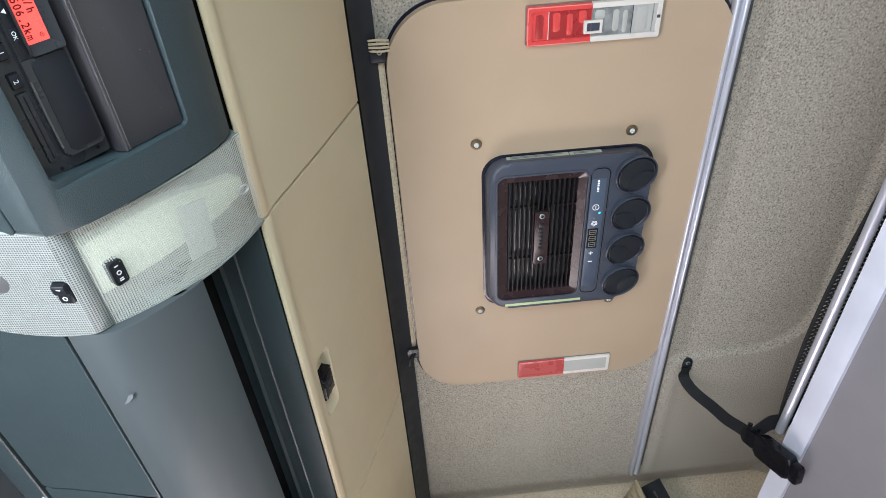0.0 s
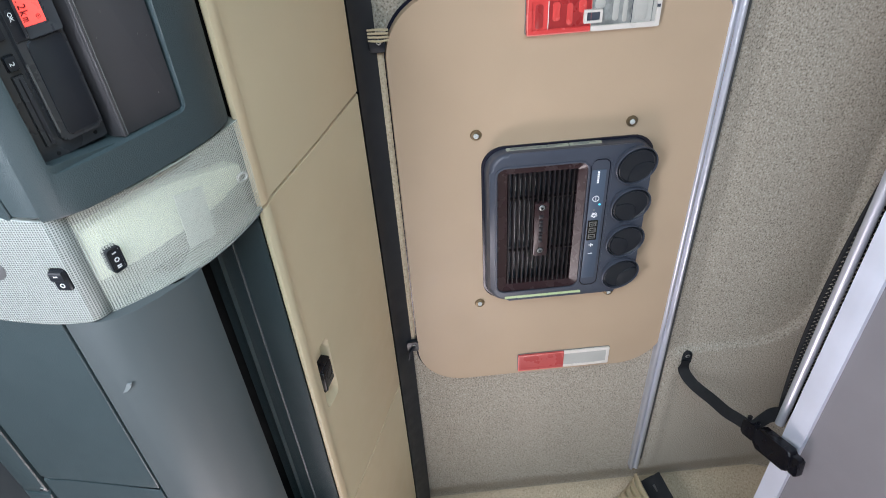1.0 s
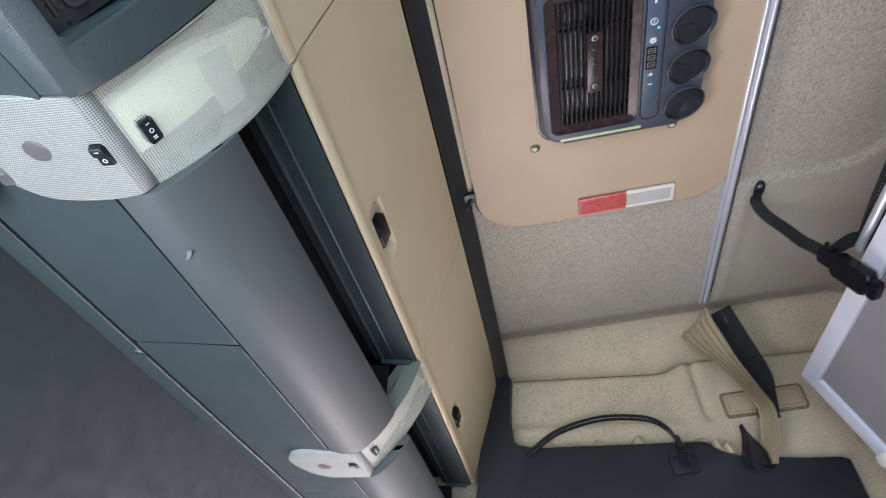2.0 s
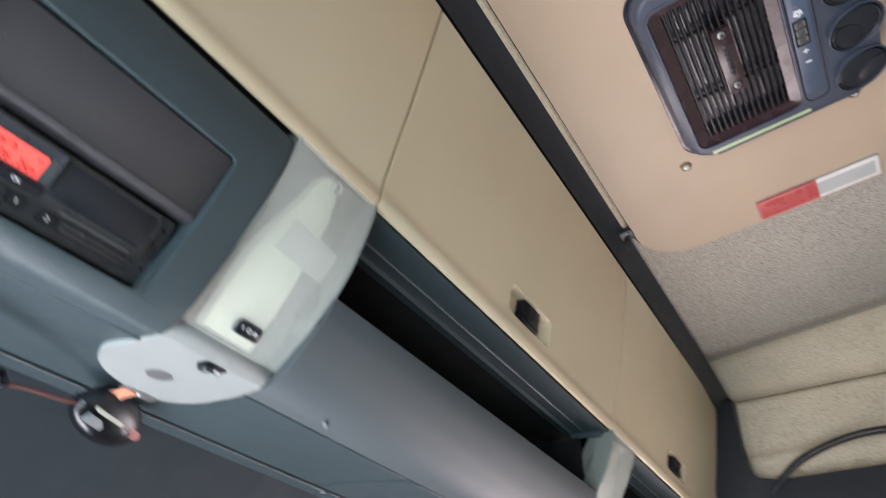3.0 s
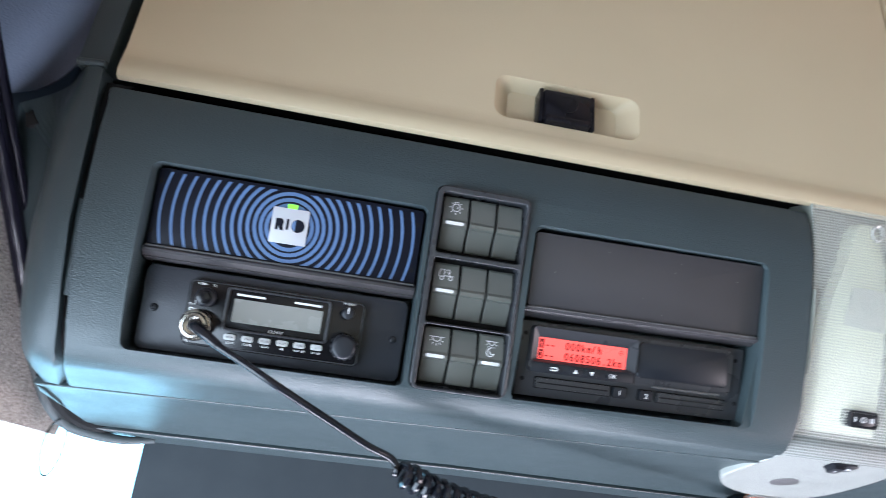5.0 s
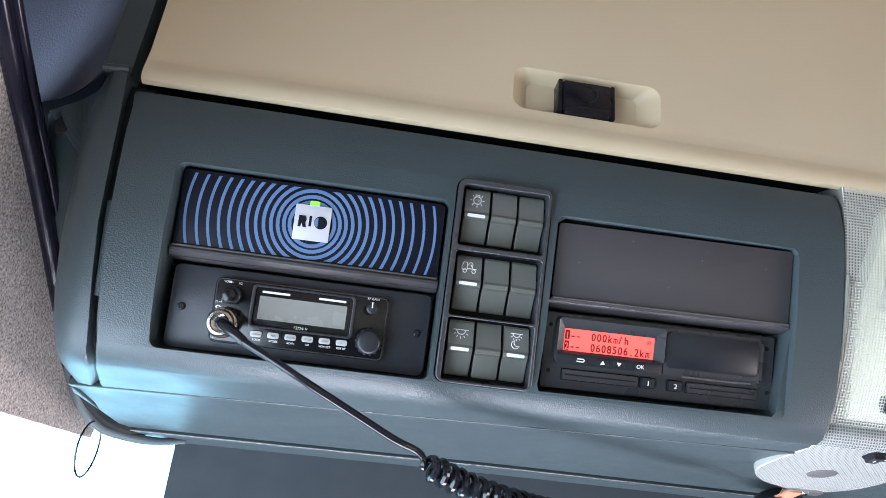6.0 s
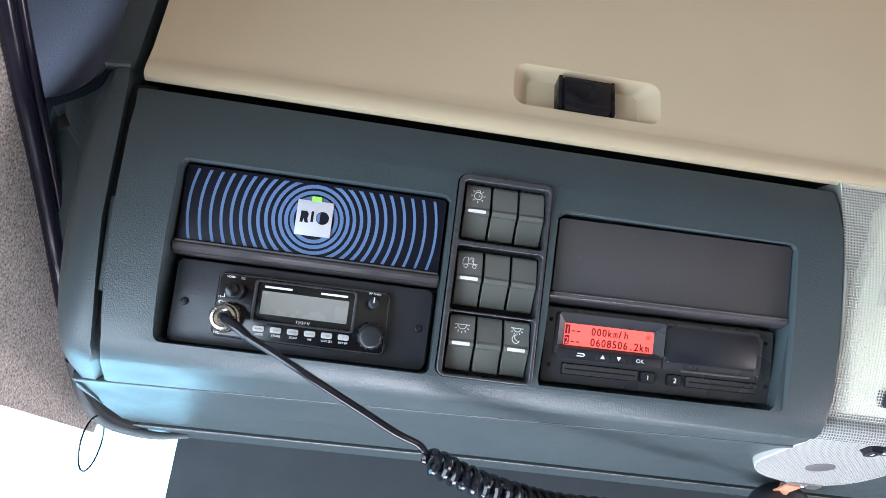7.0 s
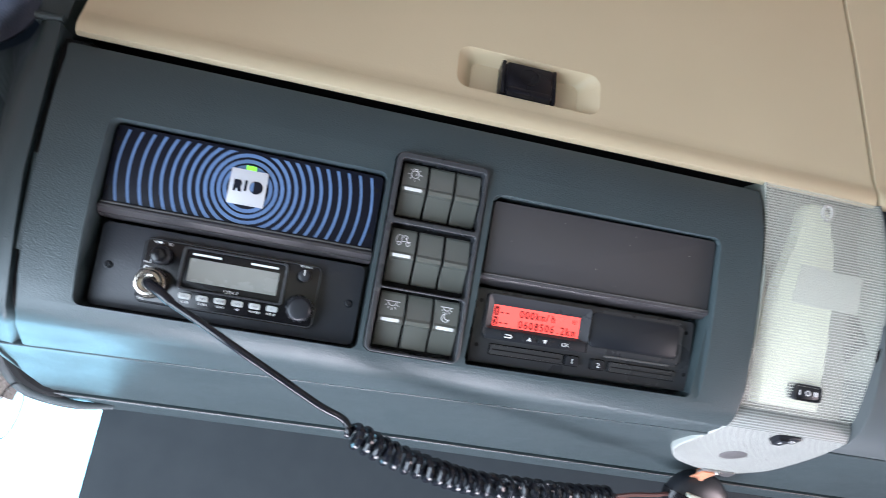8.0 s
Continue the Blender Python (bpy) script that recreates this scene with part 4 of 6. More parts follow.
for row, v0 in enumerate(ROWS):
    for col in range(3):
        u0 = -0.0772 + 0.0212 * col
        h = 0.0424
        lit = col == 0 or (row == 2 and col == 2)
        lean = 0.0022 if row == 2 and col == 1 else 0.0
        profile = [(v0 + 0.001, 0.0), (v0 + 0.001, 0.0068 + lean), (v0 + 0.0020, 0.0076 + lean), (v0 + h * 0.42, 0.0122), (v0 + h * 0.435, 0.0124), (v0 + h * 0.45, 0.0146), (v0 + h * 0.47, 0.0154),
                   (v0 + h * 0.53, 0.0154), (v0 + h * 0.56, 0.0144), (v0 + h * 0.58, 0.0136), (v0 + h - 0.0015, 0.0094 - lean), (v0 + h, 0.0082 - lean), (v0 + h, 0.0)]
        sw = part("switch", sweep_x(profile, u0 + 0.0005, u0 + 0.0196, FACE, 0.0006), SWITCH, panel, "dark satin rocker switch with a symbol" if lit else "blank dark satin rocker", sharp=16)
        if lit:
            part("window_bar", prism(rr(u0 + 0.0030, v0 + h * 0.475, u0 + 0.0168, v0 + h * 0.535, 0.0008), 0.0145, 0.0156, FACE, 0.0003), WHITE_PRINT, sw)
        cu, cv, cw = u0 + 0.0099, v0 + h * 0.80, 0.0002
        slope = lambda v, foot=v0 + h * 0.58: 0.0136 - (v - foot) * 0.0042 / (h * 0.42 - 0.0015)
        if lit and row == 0:
            icon_tube(circle_points(cu, cv, 0.0030, cw), sw, closed=True)
            icon_tube([(cu + 0.0014 * dx, cv + 0.0014 * dy, cw) for dx, dy in ((1, 0), (0, 1), (-1, 0), (0, -1))], sw, closed=True)
            icon_tube([(cu + dx, cv + dy, cw) for dx, dy in ((-0.0015, 0.0026), (-0.0015, 0.0044), (0.0015, 0.0044), (0.0015, 0.0026))], sw)
            for a in (0, 45, -45, -90, 180, 135, 225):
                icon_tube([(cu + r * math.cos(radians(a)), cv + r * math.sin(radians(a)), cw) for r in (0.0040, 0.0056)], sw)
        elif lit and row == 1:
            icon_tube([(cu + dx, cv + dy, cw) for dx, dy in ((-0.0055, -0.002), (-0.0055, 0.0008), (-0.0042, 0.0036), (-0.0015, 0.0036), (-0.0015, -0.002))], sw, closed=True)
            icon_tube([(cu + dx, cv - 0.0012, cw) for dx in (-0.0015, 0.0058)], sw)
            for dx in (-0.0032, 0.0036):
                icon_tube(circle_points(cu + dx, cv - 0.0030, 0.0014, cw, n=12), sw, closed=True)
            icon_tube(circle_points(cu + 0.0012, cv + 0.0020, 0.0016, cw, -60, 200, 10), sw)
            icon_tube([(cu + dx, cv + dy, cw) for dx, dy in ((0.0012, 0.002), (0.0030, -0.0008))], sw)
        elif lit:
            small = 0.8 if col == 2 else 1.0
            up = 0.0022 if col == 2 else 0.0
            icon_tube([(cu + dx * small, cv + up + 0.0015, cw) for dx in (-0.0058, 0.0058)], sw)
            icon_tube(circle_points(cu, cv + up + 0.0015, 0.0034 * small, cw, 180, 360, 10), sw)
            for a in (-150, -120, -90, -60, -30):
                icon_tube([(cu + r * small * math.cos(radians(a)), cv + up + 0.0012 + r * small * math.sin(radians(a)), cw) for r in (0.0046, 0.0062)], sw)
            if col == 2:
                icon_tube(circle_points(cu - 0.0005, cv - 0.0045, 0.0030, cw, 110, 330, 12), sw)
                icon_tube(circle_points(cu + 0.0012, cv - 0.0030, 0.0028, cw, 130, 300, 12), sw)

# lidded compartment over the tachograph; both climb a little towards the lamp
FACE_T = FACE @ Matrix(((1, 0, 0, 0), (0.013, 1, 0, 0.0004), (0, 0, 1, 0), (0, 0, 0, 1)))
lid = thing("storage_lid", (0.093, -0.07, 0.09), "closed satin black lid of a small compartment", "lid")
part("flap", prism(rr(-0.0015, 0.0700, 0.1892, 0.1276, 0.002), -0.02, 0.0118, FACE_T, 0.001), LID, lid)
part("lower_lip", sweep_x([(0.0700, -0.02), (0.0700, 0.0126), (0.0690, 0.0140), (0.0672, 0.0136), (0.0668, 0.0122), (0.0655, 0.0118), (0.0620, 0.0050), (0.0604, -0.02)], -0.0035, 0.1896, FACE_T, 0.001), LID, lid)
# the lip's highlight, drawn as a steel-coloured line
part("lip_edge", tube([FACE_T @ Vector((-0.0012, 0.0697, 0.0136)), FACE_T @ Vector((0.1888, 0.0697, 0.0136))], 0.0006, 6), EDGE_STEEL_GLINT, lid, "thin pale line put in as the lip's highlight")

rng = random.Random(5)
for k in range(7):
    part("dust_speck", prism(disc(0.012 + 0.165 * rng.random(), 0.076 + 0.048 * rng.random(), 0.00014 + 0.00018 * rng.random(), 7), 0.0115, 0.0120, FACE_T), STICKER, lid)

tacho = thing("tachograph", (0.093, -0.02, 0.02), "black digital tachograph with a lit red display", "tachograph")
case = part("case", prism(rr(-0.0010, 0.0014, 0.1848, 0.0585, 0.0015), -0.02, 0.003, FACE_T, 0.0008), TACHO_BLACK, tacho)
raised = part("raised_front", prism(rr(0.0060, 0.0200, 0.1728, 0.0562, 0.004), 0.002, 0.0088, FACE_T, 0.0025), TACHO_BLACK, tacho)
part("display_frame", funnel(rr(0.0066, 0.0285, 0.0912, 0.0552, 0.002), rr(0.0124, 0.0308, 0.0834, 0.0472, 0.0006), 0.006, 0.0128, 0.0090, FACE_T), TACHO_BLACK, tacho, "sloping surround of the display", sharp=20)
part("key_bar", prism(rr(0.0080, 0.0204, 0.0915, 0.0282, 0.001), 0.006, 0.0092, FACE_T, 0.0004), BLACK, tacho, "black bar under the display")
part("display", prism(rr(0.0122, 0.0306, 0.0836, 0.0474, 0.0006), 0.006, 0.0092, FACE_T), RED_DISPLAY, tacho, "lit red tachograph display")
for words, u, v in (("000km/h", 0.0334, 0.0399), ("0608506.2km", 0.0334, 0.0318), ("--", 0.0175, 0.0399), ("--", 0.0175, 0.0318)):
    for k, character in enumerate(words):
        narrow = {"m": 0.56, ".": 1.0, "/": 1.0, "-": 1.15, "k": 0.84, "h": 0.84}.get(character, 0.86)
        lettering(character, 0.0082, (u + 0.00436 * k + (0.0012 if character == "." else 0), v, 0.0093), FACE_T, DARK_PRINT, tacho, narrow, bold=0.0001)
for v, word in ((0.0398, "1"), (0.0317, "2")):
    part("number_field", prism(rr(0.0128, v - 0.0006, 0.0164, v + 0.0064, 0.0004), 0.009, 0.0094, FACE_T), DARK_PRINT, tacho)
    lettering(word, 0.0072, (0.0132, v, 0.00945), FACE_T, RED_DISPLAY, tacho, 0.8)
part("clock_symbol", tube([FACE_T @ Vector(p) for p in circle_points(0.0790, 0.0430, 0.0015, 0.0093, n=12)], 0.0002, 5, closed=True), DARK_PRINT, tacho)
part("clock_dot", prism(disc(0.0790, 0.0430, 0.0005, 8), 0.009, 0.0094, FACE_T), DARK_PRINT, tacho)
part("drawer_front", prism(rr(0.0930, 0.0260, 0.1690, 0.0540, 0.004), 0.006, 0.0100, FACE_T, 0.0012), BLACK, tacho)
part("drawer_gap", prism(rr(0.0917, 0.0204, 0.0925, 0.0558, 0.0002), 0.006, 0.0090, FACE_T), CAVITY, tacho)
part("bright_edge", tube([FACE_T @ Vector((0.108, 0.0203, 0.0088)), FACE_T @ Vector((0.150, 0.0203, 0.0088)), FACE_T @ Vector((0.164, 0.0206, 0.0085))], 0.0009, 6), EDGE_STEEL_GLINT, tacho)
for u, word in ((0.0266, ""), (0.0441, "up"), (0.0570, "down"), (0.0742, "OK")):
    key = part("key", prism(rr(u - 0.0052, 0.0218, u + 0.0052, 0.0266, 0.0012), 0.007, 0.0098, FACE_T, 0.0005), BLACK, tacho)
    if word == "OK":
        lettering("OK", 0.0042, (u - 0.0033, 0.0228, 0.0098), FACE_T, WHITE_PRINT, key)
    elif word:
        s = 1 if word == "up" else -1
        part("arrow", prism([(u - 0.0018 * s, 0.0242 - 0.0014 * s), (u + 0.0018 * s, 0.0242 - 0.0014 * s), (u, 0.0242 + 0.0017 * s)], 0.009, 0.0101, FACE_T), WHITE_PRINT, key)
    else:
        part("arrow", tube([FACE_T @ Vector(p) for p in ((u - 0.0025, 0.0252, 0.0100), (u + 0.0022, 0.0252, 0.0100), (u + 0.0030, 0.0242, 0.0100), (u + 0.0022, 0.0232, 0.0100), (u - 0.0030, 0.0232, 0.0100))], 0.0005, 5), WHITE_PRINT, key)
for u0, u1 in ((0.0148, 0.0752), (0.1148, 0.1722)):
    slot = part("card_tray", prism(rr(u0, 0.0085, u1, 0.0160, 0.0006), 0.0025, 0.0050, FACE_T, 0.0008), TACHO_BLACK, tacho)
    part("tray_groove", ring(rr(u0 - 0.0008, 0.0077, u1 + 0.0008, 0.0168, 0.001), rr(u0, 0.0085, u1, 0.0160, 0.0006), 0.002, 0.0033, FACE_T), CAVITY, slot)
    part("card_gap", prism(rr(u0 + 0.002, 0.0118, u1 - 0.002, 0.0128, 0.0002), 0.004, 0.0053, FACE_T), CAVITY, slot)
for u, word in ((0.0830, "1"), (0.1050, "2")):
    part("key_well", prism(rr(u - 0.0064, 0.0078, u + 0.0062, 0.0168, 0.0012), 0.001, 0.0035, FACE_T), CAVITY, tacho)
    key = part("key", prism(rr(u - 0.0055, 0.0085, u + 0.0050, 0.0160, 0.0010), 0.002, 0.0062, FACE_T, 0.0008), BLACK, tacho)
    lettering(word, 0.0052, (u - 0.0016, 0.0103, 0.0062), FACE_T, WHITE_PRINT, key, 1.2)
for u, v in ((0.0025, 0.0490), (0.0042, 0.0140), (0.1788, 0.0490), (0.1815, 0.0148)):
    part("hole", prism(disc(u, v, 0.0017, 14), 0.002, 0.0033, FACE_T), CAVITY, tacho)


# ---- courtesy lamps on the console ----
def courtesy_lamp(x0, x1, mirror, label):
    """x0 to x1 along the console; mirror turns the tongue's lean round."""
    t = thing("courtesy_lamp", ((x0 + x1) / 2, 0.0, 0.0), label, "lamp", "courtesy lamps")
    mid = (x0 + x1) / 2
    sx = -1 if mirror else 1

    def at(u):
        return mid + sx * u

    half = (x1 - x0) / 2
    rows = 26

    def lens_point(u, v):
        b = -0.001 + 0.193 * v
        w = 0.0010 + 0.0050 * v + (0.0115 + 0.0075 * u) * math.sin(math.pi * v) ** 0.9
        lean = 0.004 * (1 - v)
        uu = -half + 2 * half * u + lean
        crown = 0.0012 * (1 - (2 * u - 1) ** 2)
        return FACE @ Vector((at(uu), b, w + crown))

    thick = FACE.to_3x3() @ Vector((0, 0, -0.0022))
    lens = part("lens", grid_sheet(14, rows, lens_point, thick), LENS, t, "clear prismatic lens")
    lay_uv(lens, FACE)
    soften(lens, 0.0008, 2, 50)
    for e in (0.0, 1.0):
        part("lens_side", grid_sheet(1, rows, lambda u, v: Vector(lens_point(e, v)) + thick * (0.5 + 13 * u), (0.0022 * (1 if (e == 0) != mirror else -1), 0, 0)), LENS_EDGE, t, "frosted side wall of the lens")
    part("housing", prism([(at(-half + 0.004), -0.004), (at(half), -0.004), (at(half), 0.190), (at(-half + 0.001), 0.190)][::sx], -0.030, -0.0125, FACE), LAMP_BODY, t)
    glow = [(at(u), v) for u, v in ((-0.034, 0.004), (0.023, 0.004), (0.025, 0.060), (0.024, 0.105), (0.020, 0.148), (0.014, 0.174), (0.007, 0.183), (-0.005, 0.183), (-0.012, 0.174), (-0.016, 0.150), (-0.027, 0.112), (-0.034, 0.080))]
    # same reflector, coloured differently at each end for the light falling there
    part("reflector", prism(glow[::sx], -0.0135, 0.0010, FACE, 0.003), SLEEVE if mirror else REFLECTOR, t, "pale inner reflector")
    sleeve = [(at(u), v) for u, v in ((-0.020, 0.094), (0.043, 0.092), (0.045, 0.124), (-0.014, 0.127))]
    part("inner_label", prism(sleeve[::sx], 0.0075, 0.0090, FACE), SLEEVE, t, "pale inner sleeve behind the lens")
    loop = [FACE @ Vector((at(0.003 + 0.0046 * math.cos(0.314 * k)), 0.1750 + 0.0062 * math.sin(0.314 * k), 0.0096)) for k in range(20)]
    part("bulb_loop", tube(loop, 0.0017, 8, closed=True), CLEAR_LENS, t, "clear glass loop of the bulb")
    part("rim", tube([Vector(lens_point(1.0, k / 24)) for k in range(25)], 0.0009, 6), LENS_WHITE, t, "bright moulded rim of the lens")
    strip = not mirror and [FACE @ Vector((at(-half + 0.001), b, w)) for b, w in ((0.050, 0.0155), (0.075, 0.0170), (0.100, 0.0178), (0.118, 0.0180))]
    if strip:
        part("edge_strip", tube(strip, 0.0014, 8), LENS_EDGE, t, "clear moulded strip along the lens")
    # white tongue on the underside
    edge = [(-0.0575, 0.011), (0.056, 0.011), (0.0590, 0.026), (0.0612, 0.052), (0.0600, 0.080), (0.0550, 0.110), (0.0420, 0.130), (0.0250, 0.141), (0.000, 0.1395),
            (-0.0265, 0.1300), (-0.0460, 0.1170), (-0.0585, 0.1010), (-0.0645, 0.0820), (-0.0625, 0.0550), (-0.0595, 0.0300)]
    smooth = [tuple(p[:2]) for p in curve_through([(at(u), v, 0) for u, v in edge[1:]], 4)]
    loop = [(at(edge[0][0]), edge[0][1])] + smooth
    hole = prism(rr(at(0.004) - 0.0125, 0.0135, at(0.004) + 0.0125, 0.0295, 0.004), -0.03, 0.02, TONGUE)
    base = prism((loop if sx > 0 else loop[::-1]), -0.0020, 0.012, TONGUE, 0.0)
    tongue = part("tongue", cut(base, hole), LENS_WHITE, t, "white textured lower shell")
    lay_uv(tongue, TONGUE)
    tongue.data.materials.append(SHELL_PLAIN)
    for face in tongue.data.polygons:
        face.material_index = int(abs(face.normal.dot(TONGUE.to_3x3().col[2])) < 0.7)
    soften(tongue, 0.0012, 2, 40)
    fold = sweep_x([(-0.0006, 0.0004), (-0.0004, -0.0030), (0.0025, -0.0075), (0.0075, -0.0122), (0.0118, -0.0140), (0.0118, -0.0040), (0.0050, 0.0030)],
                   min(at(-0.0600), at(0.0555)), max(at(-0.0600), at(0.0555)), None, 0.0008)
    lay_uv(part("fold", fold, LENS_WHITE, t), axes((0, 0, 0), (1, 0, 0), (0, 0.65, -0.76)))
    dome = TONGUE @ Matrix.Translation((at(-0.0065), 0.082, -0.0018)) @ pose(0, 0, 0, 180, 0, 0)
    part("spot", lathe([(0.0125, -0.001), (0.0125, 0.0004), (0.0105, 0.0009), (0.0070, 0.0012), (0.0015, 0.0013)], dome, 26), SPOT_GREY, t, "small round grey spot cover")
    # rocker switches: two marks on the tongue, three on the lens
    m = TONGUE @ Matrix.Translation((at(0.004), 0.0215, -0.0020)) @ pose(0, 0, 0, 180, 0, 0)
    rock = part("rocker", sweep_x([(-0.0072, -0.012), (-0.0072, 0.0008), (-0.0060, 0.0020), (0.0060, 0.0020), (0.0072, 0.0008), (0.0072, -0.012)], -0.0116, 0.0116, m, 0.0016), BLACK, t, "black rocker switch")
    part("rocker_hump", sweep_x([(-0.0062, 0.000), (-0.0062, 0.0046), (0.0062, 0.0046), (0.0062, 0.000)], -0.0112, -0.0005, m, 0.0015), BLACK, rock)
    part("mark", prism(rr(-0.0072, -0.0020, -0.0063, 0.0020, 0.0002), 0.003, 0.0049, m), WHITE_PRINT, rock)
    part("mark", ring(disc(0.0055, 0, 0.0024, 14), disc(0.0055, 0, 0.0016, 14), 0.001, 0.0024, m), WHITE_PRINT, rock)
    m = FACE @ Matrix.Translation((at(0.004), 0.0195, 0.0088))
    bezel = part("rocker_bezel", ring(rr(-0.0130, -0.0070, 0.0130, 0.0070, 0.0035), rr(-0.0112, -0.0053, 0.0112, 0.0053, 0.0026), -0.014, 0.0020, m, 0.0007), BLACK, t)
    part("rocker", prism(rr(-0.0110, -0.0051, 0.0110, 0.0051, 0.0025), -0.012, 0.0013, m, 0.001), BLACK, bezel, "black rocker switch")
    part("mark", prism(rr(-0.0080, -0.0020, -0.0071, 0.0020, 0.0002), 0.0, 0.0019, m), WHITE_PRINT, bezel)
    part("mark", ring(disc(0.0, 0, 0.0024, 14), disc(0.0, 0, 0.0016, 14), 0.0, 0.0019, m), WHITE_PRINT, bezel)
    for d in (0.0060, 0.0080):
        part("mark", prism(rr(d, -0.0020, d + 0.0009, 0.0020, 0.0002), 0.0, 0.0019, m), WHITE_PRINT, bezel)
    return t


courtesy_lamp(0.2310, 0.3435, False, "pale prismatic courtesy lamp with two black rocker switches")
courtesy_lamp(1.0120, 1.1260, True, "pale prismatic courtesy lamp at the far end of the shelf")


# ---- roof hatch with cooling unit ----
hatch = thing("roof_hatch_panel", (0.645, -0.536, 0.48), "tan moulded hatch panel screwed under the headliner", "hatch panel")
outline = rr(0.2170, 0.2690, 1.0545, 0.8030, 0.098, 14)
part("panel", prism([(0.645 + (u - 0.645) * 1.006, 0.536 + (v - 0.536) * 1.01) for u, v in outline], -0.020, 0.0, ROOF, 0.015, 6, top_loop=outline), HATCH_TAN, hatch, sharp=60)
part("seal", ring([(0.645 + (u - 0.645) * 1.012, 0.536 + (v - 0.536) * 1.019) for u, v in outline], [(0.645 + (u - 0.645) * 0.99, 0.536 + (v - 0.536) * 0.985) for u, v in outline], -0.0155, -0.0110, ROOF), RUBBER, hatch)
for u, v in ((0.4505, 0.4020), (0.4488, 0.6628), (0.8290, 0.4022), (0.8298, 0.6640)):
    base = ROOF @ Matrix.Translation((u, v, 0))
    s = part("screw", lathe([(0.0098, -0.001), (0.0098, 0.0015), (0.0085, 0.0035), (0.0060, 0.0042), (0.0055, 0.0030)], base, 20), BRONZE, hatch, "steel screw with cup washer")
    part("screw_head", lathe([(0.0044, 0.0025), (0.0044, 0.0050), (0.0034, 0.0060), (0.0020, 0.0062), (0.0014, 0.0050)], base, 16), KEY_WHITE, s, "pale screw head")


def marker_lamp(u0, u1, v0, v1, mid, proud, deep, red, label):
    """A light whose one half, rim and all, is red and the other clear."""
    t = thing("hatch_light", ((u0 + u1) / 2, -(v0 + v1) / 2, 0.47), label, "lamp", "hatch lights")
    part("gasket", prism(rr(u0 - 0.0015, v0 - 0.0015, u1 + 0.0015, v1 + 0.0015, 0.004), -0.002, 0.0015, ROOF), DIGIT, t)
    for name, mat, a, b, tint in (("red_lens", red, v0, mid, "red lens half"), ("clear_lens", LAMP_RIM, mid + 0.0003, v1, "clear lens half")):
        rim = (0.0075 if name == "red_lens" else 0.0065), (0.0065 if name != "red_lens" else 0.0)
        body = prism(rr(u0, a, u1, b, 0.002), 0.0, proud, ROOF, 0.0014)
        pocket = prism(rr(u0 + 0.0075, a + rim[0] * (name == "red_lens"), u1 - 0.0075, b - rim[1], 0.001), proud - deep, proud + 0.01, ROOF)
        lens = part(name, cut(body, pocket), mat, t, tint)
        inner = CLEAR_LENS if name == "clear_lens" else red
        if name == "red_lens":
            part("lens_edge", ring(rr(u0 + 0.0004, a + 0.0004, u1 - 0.0004, b - 0.0002, 0.002), rr(u0 + 0.0018, a + 0.0018, u1 - 0.0018, b - 0.0003, 0.0012), proud - 0.001, proud + 0.0004, ROOF), RED_EDGE, lens)
        part("lens_window", prism(rr(u0 + 0.0068, a + rim[0] * (name == "red_lens") - 0.0006, u1 - 0.0068, b - rim[1] + 0.0006, 0.001), proud - deep - 0.002, proud - deep + 0.0006, ROOF), inner, lens)
    return t


LAMP_GREY = material("grey_bulb_chamber", lin(128, 130, 128), 0.3, grain=0.4, grain_size=0.008, blotch=0.35, blotch_size=0.018, coat=0.4)
t = marker_lamp(0.2318, 0.2888, 0.4798, 0.6790, 0.5752, 0.010, 0.003, RED_LENS, "red and clear hatch light with pale rim")
part("bulb_chamber", prism(rr(0.2400, 0.5765, 0.2806, 0.6350, 0.001), 0.006, 0.0080, ROOF), LAMP_GREY, t, "grey bulb chamber behind the lens")
part("bulb_chamber", prism(rr(0.2400, 0.5125, 0.2806, 0.5740, 0.001), 0.006, 0.0078, ROOF), DARK_RED, t, "deep red bulb chamber behind the lens")
for v, mat in ((0.5112, LAMP_RIM), (0.6355, AC_GREY), (0.6660, LAMP_GREY)):
    part("chamber_wall", prism(rr(0.2398, v, 0.2808, v + 0.0010, 0.0002), 0.006, 0.0086, ROOF), mat, t)
for u0, u1, v0, v1, mat in ((0.2440, 0.2790, 0.4925, 0.5040, DARK_RED), (0.2425, 0.2700, 0.5180, 0.5290, RED_LENS), (0.2450, 0.2770, 0.5390, 0.5480, RED_LENS), (0.2420, 0.2600, 0.5560, 0.5680, RED_LENS),
                            (0.2430, 0.2560, 0.5800, 0.5950, CLEAR_LENS), (0.2440, 0.2760, 0.6070, 0.6160, CLEAR_LENS), (0.2460, 0.2790, 0.6220, 0.6290, CLEAR_LENS), (0.2430, 0.2780, 0.6410, 0.6590, CLEAR_LENS)):
    part("chamber_shade", prism(rr(u0, v0, u1, v1, 0.004), 0.006, 0.0083, ROOF, 0.0004), mat, t)
part("switch_frame", ring(rr(0.2565, 0.5640, 0.2758, 0.5915, 0.001), rr(0.2600, 0.5685, 0.2726, 0.5880, 0.001), 0.007, 0.0125, ROOF, 0.0006), LAMP_RIM, t)
part("switch", prism(rr(0.2600, 0.5685, 0.2726, 0.5880, 0.001), 0.006, 0.0095, ROOF, 0.0006), AC_GREY, t)
part("rim_notch", prism(rr(0.2560, 0.6725, 0.2605, 0.6772, 0.001), 0.006, 0.0106, ROOF), AC_GREY, t)
